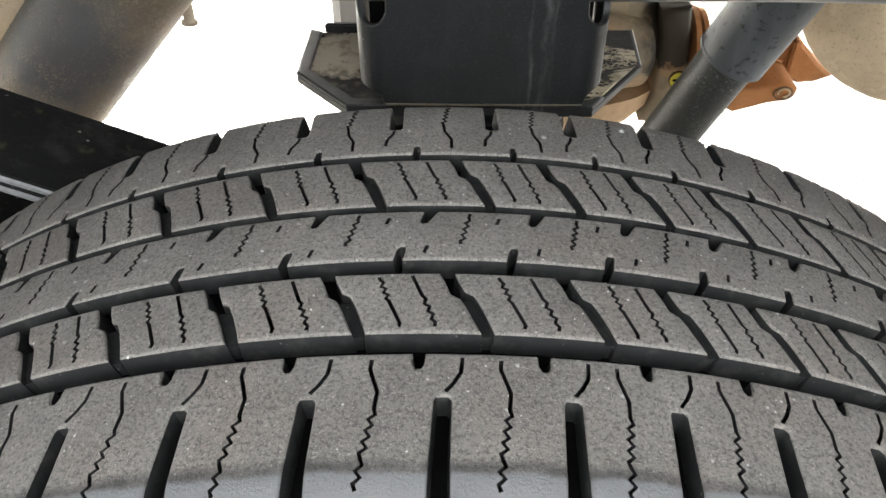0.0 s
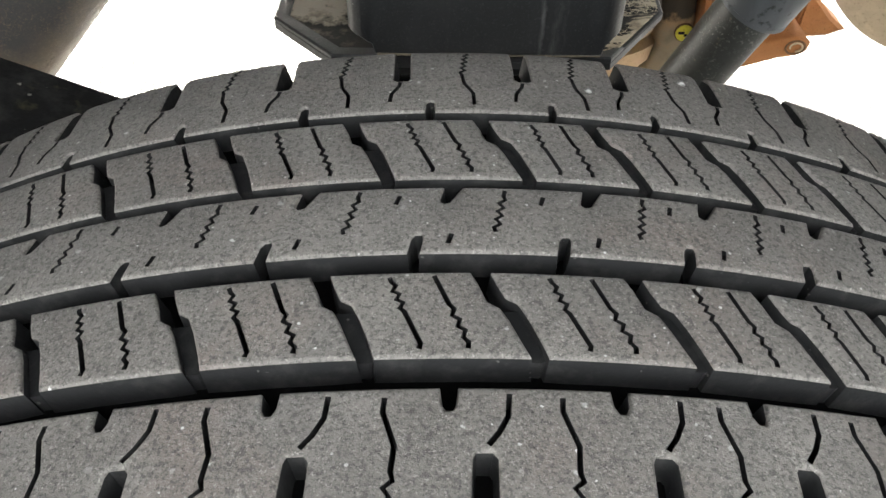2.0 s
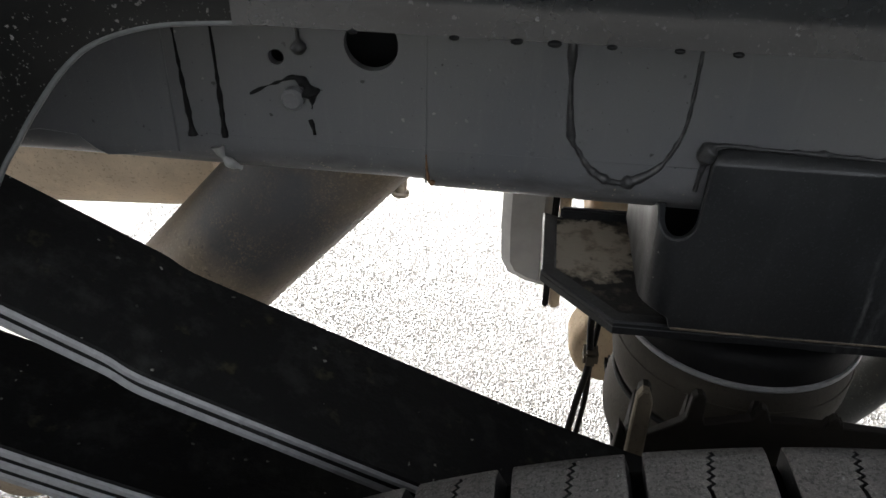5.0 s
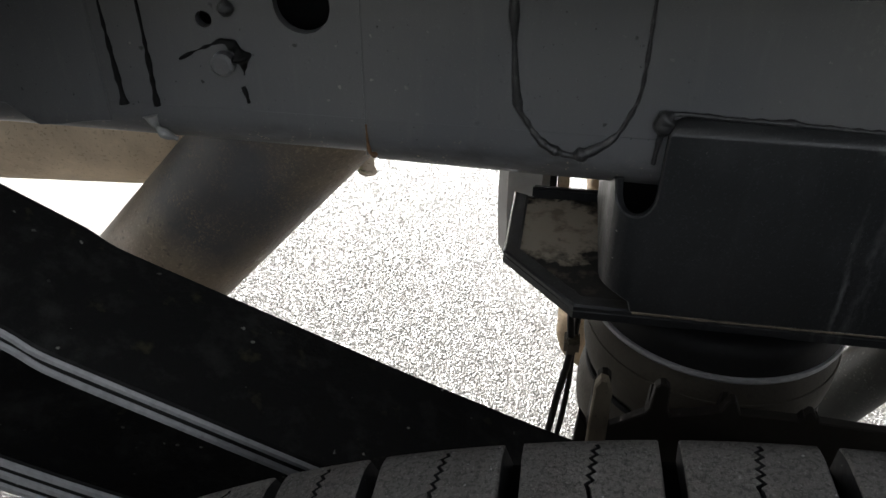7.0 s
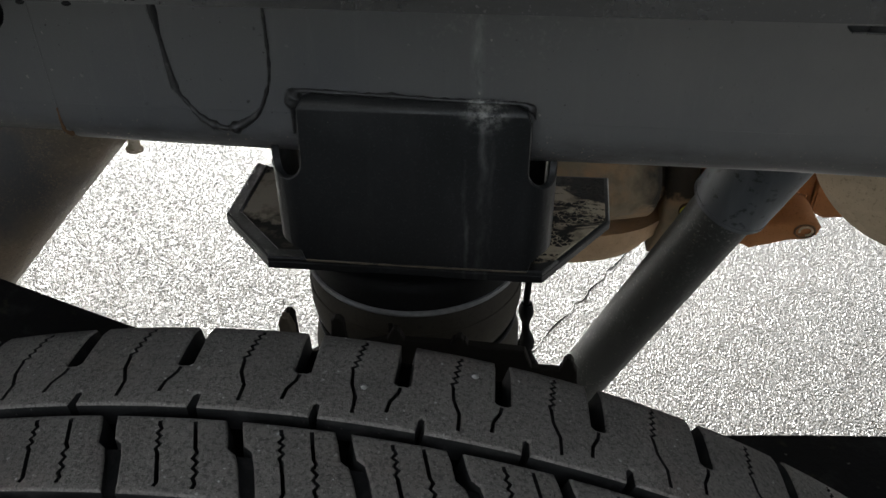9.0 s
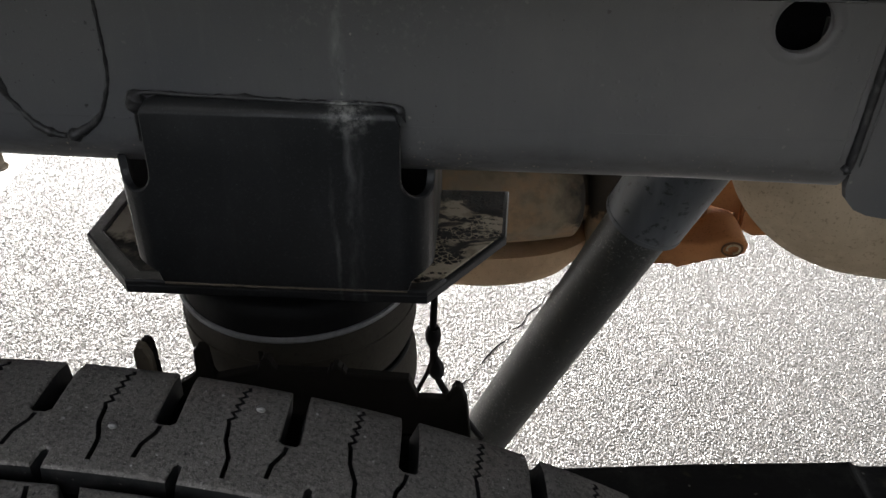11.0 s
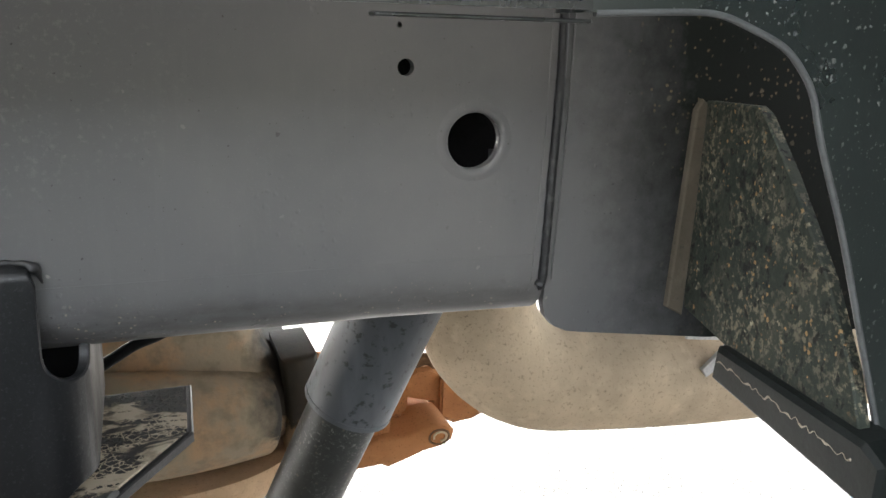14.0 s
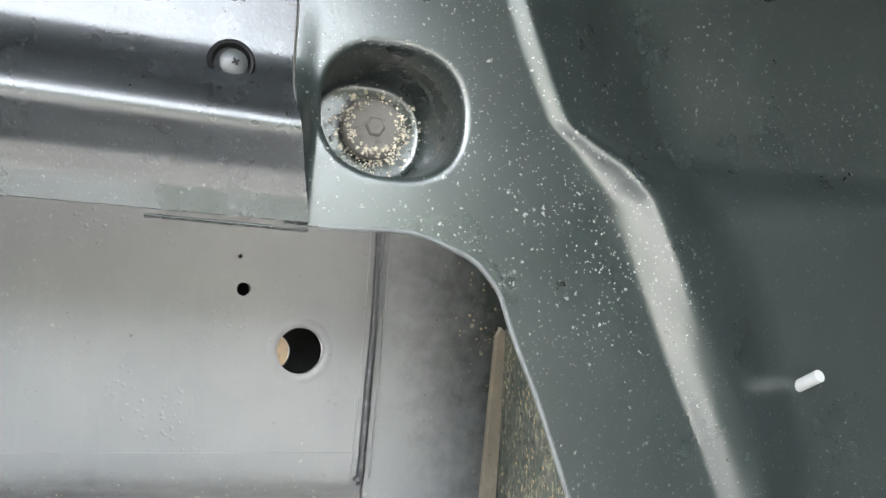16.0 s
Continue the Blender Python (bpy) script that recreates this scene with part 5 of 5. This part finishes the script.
def pocket(x, z):
    """Depth of the rounded bolt pocket: 0 outside, 1 inside."""
    dx, dz = (x - 0.2985) / 0.0330, (z - 0.9190) / 0.0292
    r = (abs(dx) ** 2.4 + abs(dz) ** 2.4) ** (1 / 2.4)
    return 1 / (1 + math.exp(min(60.0, (r - 0.93) / 0.022)))


def edge_z(edge, x):
    for (x0, z0), (x1, z1) in zip(edge, edge[1:]):
        if x <= x1:
            return z0 + (z1 - z0) * (x - x0) / (x1 - x0)
    return edge[-1][1]


def liner_mesh(edge, xs, top, nz, yfun):
    """A face that hangs from z = top down to its arched edge, with a rolled rim and 3 mm thickness."""
    bm = bmesh.new()
    smooth_edge = [(p.x, p.z) for p in spline([(x, 0, z) for x, z in edge], 8)]
    front, back = [], []
    for x in xs:
        lo = edge_z(smooth_edge, x)
        col, rear = [], []
        for k in range(nz + 1):
            z = lo + (top - lo) * k / nz
            y = yfun(x, z)
            col.append(bm.verts.new((x, y, z)))
            rear.append(bm.verts.new((x, y + 0.003, z)))
        front.append(col)
        back.append(rear)
    for i in range(len(xs) - 1):
        for k in range(nz):
            bm.faces.new((front[i][k], front[i + 1][k], front[i + 1][k + 1], front[i][k + 1]))
            bm.faces.new((back[i][k], back[i][k + 1], back[i + 1][k + 1], back[i + 1][k]))
        bm.faces.new((front[i][0], back[i][0], back[i + 1][0], front[i + 1][0]))
        bm.faces.new((front[i][nz], front[i + 1][nz], back[i + 1][nz], back[i][nz]))
    for i in (0, len(xs) - 1):
        for k in range(nz):
            bm.faces.new((front[i][k], front[i][k + 1], back[i][k + 1], back[i][k]))
    bmesh.ops.recalc_face_normals(bm, faces=bm.faces)
    return bm


def span(a, b, n):
    return [a + (b - a) * k / n for k in range(n + 1)]


rear = thing("rear_wheel_arch_liner", "dark green-grey plastic wheel arch liner spattered with pale mud", "wheel liner")


def panel_y(x, z):
    """Section of the middle panel: a rounded ledge over a hollow, the lower edge turned in."""
    return along([(0.85, 0.3860), (0.864, 0.3860), (0.875, 0.3855), (0.885, 0.3830), (0.893, 0.3790), (0.899, 0.3757), (0.903, 0.3750), (0.907, 0.3758), (0.912, 0.3780), (0.917, 0.3810), (0.921, 0.3840), (0.925, 0.3866), (0.929, 0.3884), (0.934, 0.3896), (1.00, 0.391), (1.2, 0.36)], z)


def rear_y(x, z):
    """The rear liner with its bolt pocket, run out into the panel's section at the seam."""
    f = max(0.0, min(1.0, (x - 0.2530) / 0.011))
    f = f * f * (3 - 2 * f)
    return (panel_y(x, z) + 0.0012) * (1 - f) + liner_y(x, z) * f + 0.050 * pocket(x, z)


smooth(part("liner_shell", liner_mesh(EDGE_R, span(0.2530, 0.45, 150) + span(0.4525, 0.64, 50), 1.37, 300, rear_y), LINER, rear), 70)
rim_pts = [(x, 0, z) for x, z in EDGE_R[:11]]
smooth(part("rolled_rim", tube([(p[0], liner_y(p[0], p[2]) + 0.001, p[2]) for p in rim_pts], 0.0013, 8, 8), RIM_EDGE, rear, "scuffed lower edge with a painted highlight"), 60)
bolt = tagged(new("liner_bolt"), "corroded hex bolt with a wide washer", "bolt")
smooth(part("washer", capped(lathe([(0.0001, -0.0040), (0.0110, -0.0040), (0.0135, -0.0034), (0.0150, -0.0022), (0.0158, -0.0004), (0.0160, 0.003)], (0.3005, 0.436, 0.9205), "Y", 30)), DIRTY_BOLT, bolt), 40)
smooth(part("bolt_head", capped(lathe([(0.0001, -0.0058), (0.0026, -0.0060), (0.0040, -0.0060), (0.0049, -0.0052), (0.0054, -0.003)], (0.3005, 0.436, 0.9205), "Y", 6)), DIRTY_BOLT, bolt), 20)
mud = bmesh.new()
rng = random.Random(8)
for k in range(620):
    a, r = rng.uniform(0, 6.28), rng.uniform(0.0105, 0.0195) if rng.random() < 0.75 else rng.uniform(0.015, 0.026)
    if math.sin(a) > 0.55 and rng.random() < 0.6:
        continue
    q = rng.uniform(0.0002, 0.0006) if rng.random() < 0.85 else rng.uniform(0.0006, 0.0011)
    c = Vector((0.3005 + r * math.cos(a), (0.4325 if r < 0.0155 else 0.4375) - rng.uniform(0, 0.0012), 0.9205 + r * math.sin(a)))
    bmesh.ops.create_icosphere(mud, subdivisions=1, radius=q, matrix=Matrix.Translation(c) @ Matrix.Diagonal((rng.uniform(0.8, 1.6), 0.7, rng.uniform(0.7, 1.3), 1)))
part("mud_ring", mud, DIRT, bolt, "dry pale mud round the washer")
clip = tagged(new("liner_clip"), "small white plastic clip in the liner", "clip")
smooth(part("clip_stem", tube([(0.5420, 0.4105, 0.8010), (0.5415, 0.3900, 0.8100)], 0.0034, 12, 1), SHIELD, clip), 40)

front = thing("front_wheel_arch_liner", "black plastic wheel arch liner with an arched lower edge", "wheel liner")
front_y = lambda x, z: 0.389 - 0.012 * bumpy(z - (0.905 + 0.25 * min(0, x + 0.27)), 0.022) - 1.2 * max(0.0, -0.42 - x) ** 1.5
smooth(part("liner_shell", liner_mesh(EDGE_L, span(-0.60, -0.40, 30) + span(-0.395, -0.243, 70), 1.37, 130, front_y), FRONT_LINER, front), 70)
smooth(part("rolled_rim", tube([(x, front_y(x, z) + 0.001, z) for x, z in EDGE_L[1:]], 0.0013, 8, 8), RIM_EDGE, front, "scuffed lower edge with a painted highlight"), 60)


def slant(bm, x0, x1):
    """Leans the seam between panel and liner towards the rear below the ledge."""
    for v in bm.verts:
        f = max(0.0, min(1.0, (0.917 - v.co.z) / 0.050))
        v.co.x += 0.0115 * f * max(0.0, 1 - abs(v.co.x - 0.2525) / (x1 if v.co.x > 0.2525 else x0))
    return bm


panel = thing("wheelhouse_panel", "grey-black wheelhouse panel with a rounded ledge and thin lower lip", "panel")
smooth(part("panel_shell", slant(liner_mesh([(-0.26, 0.8632), (-0.1, 0.8635), (0.1, 0.8640), (0.26, 0.8650)], span(-0.245, 0.15, 20) + span(0.16, 0.2515, 16), 1.37, 260, lambda x, z: panel_y(x, z)), 0.06, 0.05), PANEL, panel), 70)
part("lower_lip", block((0.198, 0.3850, 0.8612), (0.2625, 0.3910, 0.8624), 0.0004, 1), PANEL, panel)
rng = random.Random(31)
for x in (-0.205, -0.172, -0.152, -0.140, -0.122, -0.101, -0.083):
    bm = bmesh.new()
    bmesh.ops.create_icosphere(bm, subdivisions=2, radius=rng.uniform(0.0011, 0.0019), matrix=Matrix.Translation((x, 0.3860, 0.8630)) @ Matrix.Diagonal((1.5, 0.8, 0.8, 1)))
    part("dried_drip", bm, BLACK, panel)
screw = tagged(new("panel_screw"), "black push-in screw with a cross slot", "screw")
smooth(part("screw_collar", capped(lathe([(0.0001, -0.0015), (0.0066, -0.0015), (0.0078, -0.0038), (0.0088, -0.0042), (0.0097, -0.0030), (0.0102, 0.001)], (0.2262, 0.3895, 0.9275), "Y", 28)), BLACK, screw), 40)
smooth(part("screw_head", capped(lathe([(0.0001, -0.0056), (0.004, -0.0054), (0.0056, -0.0042), (0.0060, -0.001)], (0.2270, 0.3895, 0.9273), "Y", 24)), SCREW, screw, "grey cross-slot head"), 40)
for a in (0.5, 0.5 + math.pi / 2):
    c, s = 0.0016 * math.cos(a), 0.0016 * math.sin(a)
    part("cross_slot", tube([(0.2276 - c, 0.3838, 0.9273 - s), (0.2276 + c, 0.3838, 0.9273 + s)], 0.0005, 6, 1), BLACK, screw)

# ---- gusset bracket at the rear ----
gus = thing("gusset_bracket", "mud-splashed black steel gusset bracket standing out from the rail", "bracket")
shape = [(0.541, 0.825), (0.492, 0.827), (0.484, 0.824), (0.457, 0.800), (0.420, 0.762), (0.398, 0.732), (0.386, 0.7075), (0.489, 0.7035), (0.541, 0.708)]
in_web = lambda u, v, h: (0.4265 - 0.19 * (0.541 - u) - h, u, v)
part("web", sheet(shape, [], in_web, 0.006, chamfer=0.0008), GUSSET, gus)
part("flange", sheet([(0.4145, 0.709), (0.4255, 0.703), (0.4285, 0.822), (0.4235, 0.826), (0.4200, 0.82)], [], xz(0.5395), 0.004, chamfer=0.0008), FLANGE, gus, "paler dusty weld flange")
lip = sheet([(0.492, 0.6865), (0.4895, 0.7055), (0.378, 0.7120), (0.366, 0.7080), (0.366, 0.6905), (0.374, 0.6870)], [], lambda u, v, h: in_web(u, v, h + 0.007), 0.018, chamfer=0.0022)
lip = part("lower_lip", lip, LIP, gus, "black folded lower lip")
rng = random.Random(21)
crack = [in_web(0.487 - 0.105 * k / 40, 0.6985 + 0.0035 * k / 40 + rng.uniform(-0.0013, 0.0013), 0.0070) for k in range(41)]
part("peeling_line", tube(crack, lambda f: 0.0002 + 0.0005 * max(0.0, math.sin(61 * f) * math.sin(17 * f)), 6, 3), DIRT, lip, "pale ragged peeling edge")

# ---- lines and small parts behind ----
hose = thing("air_line", "thin black air line with a clamp hanging beside the air spring", "hose")
smooth(part("hose", tube([(0.1045, 0.700, 0.627), (0.104, 0.700, 0.56), (0.104, 0.700, 0.513), (0.103, 0.700, 0.475), (0.106, 0.700, 0.430), (0.124, 0.700, 0.392), (0.15, 0.70, 0.35)], 0.0032, 10), BLACK, hose), 60)
smooth(part("clamp", tube([(0.1035, 0.700, 0.483), (0.1035, 0.700, 0.465), (0.1055, 0.700, 0.445), (0.107, 0.700, 0.428)], lambda s: 0.0052 + 0.0022 * math.sin(9 * s), 10), BLACK, hose), 60)
smooth(part("branch", tube([(0.104, 0.700, 0.452), (0.098, 0.700, 0.430), (0.088, 0.70, 0.402), (0.085, 0.70, 0.36)], 0.002, 8), BLACK, hose), 60)
smooth(part("upper_hose", tube([(0.07, 0.70, 0.62), (0.112, 0.70, 0.645), (0.128, 0.70, 0.6545), (0.150, 0.70, 0.664), (0.18, 0.70, 0.69)], 0.0038, 12), BLACK, hose, "black hose curving up behind the rail"), 60)
cables = thing("brake_cable", "pair of thin dark brake cables held by a pale clip", "cable")
smooth(part("cable", tube([(-0.066, 0.690, 0.600), (-0.074, 0.700, 0.520), (-0.071, 0.700, 0.468), (-0.077, 0.700, 0.420), (-0.084, 0.700, 0.360), (-0.10, 0.70, 0.28)], 0.0032, 10), BLACK, cables), 60)
smooth(part("cable", tube([(-0.060, 0.695, 0.600), (-0.066, 0.705, 0.520), (-0.069, 0.705, 0.465), (-0.069, 0.705, 0.420), (-0.074, 0.705, 0.360), (-0.085, 0.705, 0.28)], 0.0026, 10), BLACK, cables), 60)
part("clip", block((-0.077, 0.692, 0.468), (-0.064, 0.712, 0.484), 0.003), FLANGE, cables, "pale dusty cable clip")
tank = thing("brake_line_shield", "pale grey plastic shield behind the air spring", "shield")
part("shield", sheet([(-0.166, 1.005), (-0.163, 0.40), (-0.160, 0.345), (-0.150, 0.325), (-0.125, 0.312), (-0.098, 0.306), (-0.098, 1.005)], [], xz(1.03), 0.06, chamfer=0.012), SHIELD, tank)
part("strap", block((-0.101, 1.015, 0.290), (-0.093, 1.028, 1.003), 0.002), BLACK, tank, "black strap down the shield")
part("bar", block((-0.092, 1.020, 0.285), (-0.078, 1.035, 0.60), 0.003), TAN, tank, "tan dusty bar")

# ---- hedge added out of view, to block light and reflections of the low sky ----
bm = bmesh.new()
rng = random.Random(3)
way = [(-3.4 + 0.6 * k, -7.6 - 0.8 * math.sin(0.25 * k), 2.9) for k in range(34)]
rows = [[bm.verts.new((x + rng.uniform(-0.12, 0.12), y - 0.2 * (k / 8) ** 2 + rng.uniform(-0.12, 0.12), GZ + (h + 0.3 * noise.noise((x * 0.7, y * 0.7, 0))) * k / 8)) for k in range(9)] for x, y, h in way]
for a, b in zip(rows, rows[1:]):
    for k in range(8):
        bm.faces.new((a[k], a[k + 1], b[k + 1], b[k]))
bmesh.ops.solidify(bm, geom=list(bm.faces), thickness=0.6)
bmesh.ops.recalc_face_normals(bm, faces=bm.faces)
hedge = part("backdrop", bm, HEDGE)
tagged(hedge, "unseen dark green hedge added to block the low sky", "hedge", kind="structure")

# ---- truck body around ----
bed = thing("truck_bed", "dark underside of the truck bed", "truck bed", kind="structure")
part("bed_floor", block((-2.6, 0.50, 1.00), (1.5, 2.05, 1.06), 0.01), BODY, bed)
for x in (-0.66, 0.64):
    part("wheelhouse_end", block((x, -0.048, 0.28), (x + 0.02, 0.44, 1.358), 0.004), BODY, bed)
part("far_bedside", block((-2.6, 1.98, 0.82), (1.5, 2.05, 1.42), 0.02), BODY, bed)
part("wheelhouse_roof", block((-0.75, -0.06, 1.36), (0.75, 0.46, 1.375), 0.006), BODY, bed)
arch = [(0.62, 0.30), (0.55, 0.60)] + [(0.53 * math.cos(radians(a)), 0.72 + 0.54 * math.sin(radians(a))) for a in range(10, 171, 10)] + [(-0.55, 0.60), (-0.62, 0.30)]
part("near_bedside", sheet([(-2.6, 0.45), (-2.6, 1.62), (1.5, 1.62), (1.5, 0.45), (0.56, 0.45)] + arch[1:-1] + [(-0.56, 0.45)], [], xz(-0.062), 0.012, chamfer=0.003), BODY, bed)
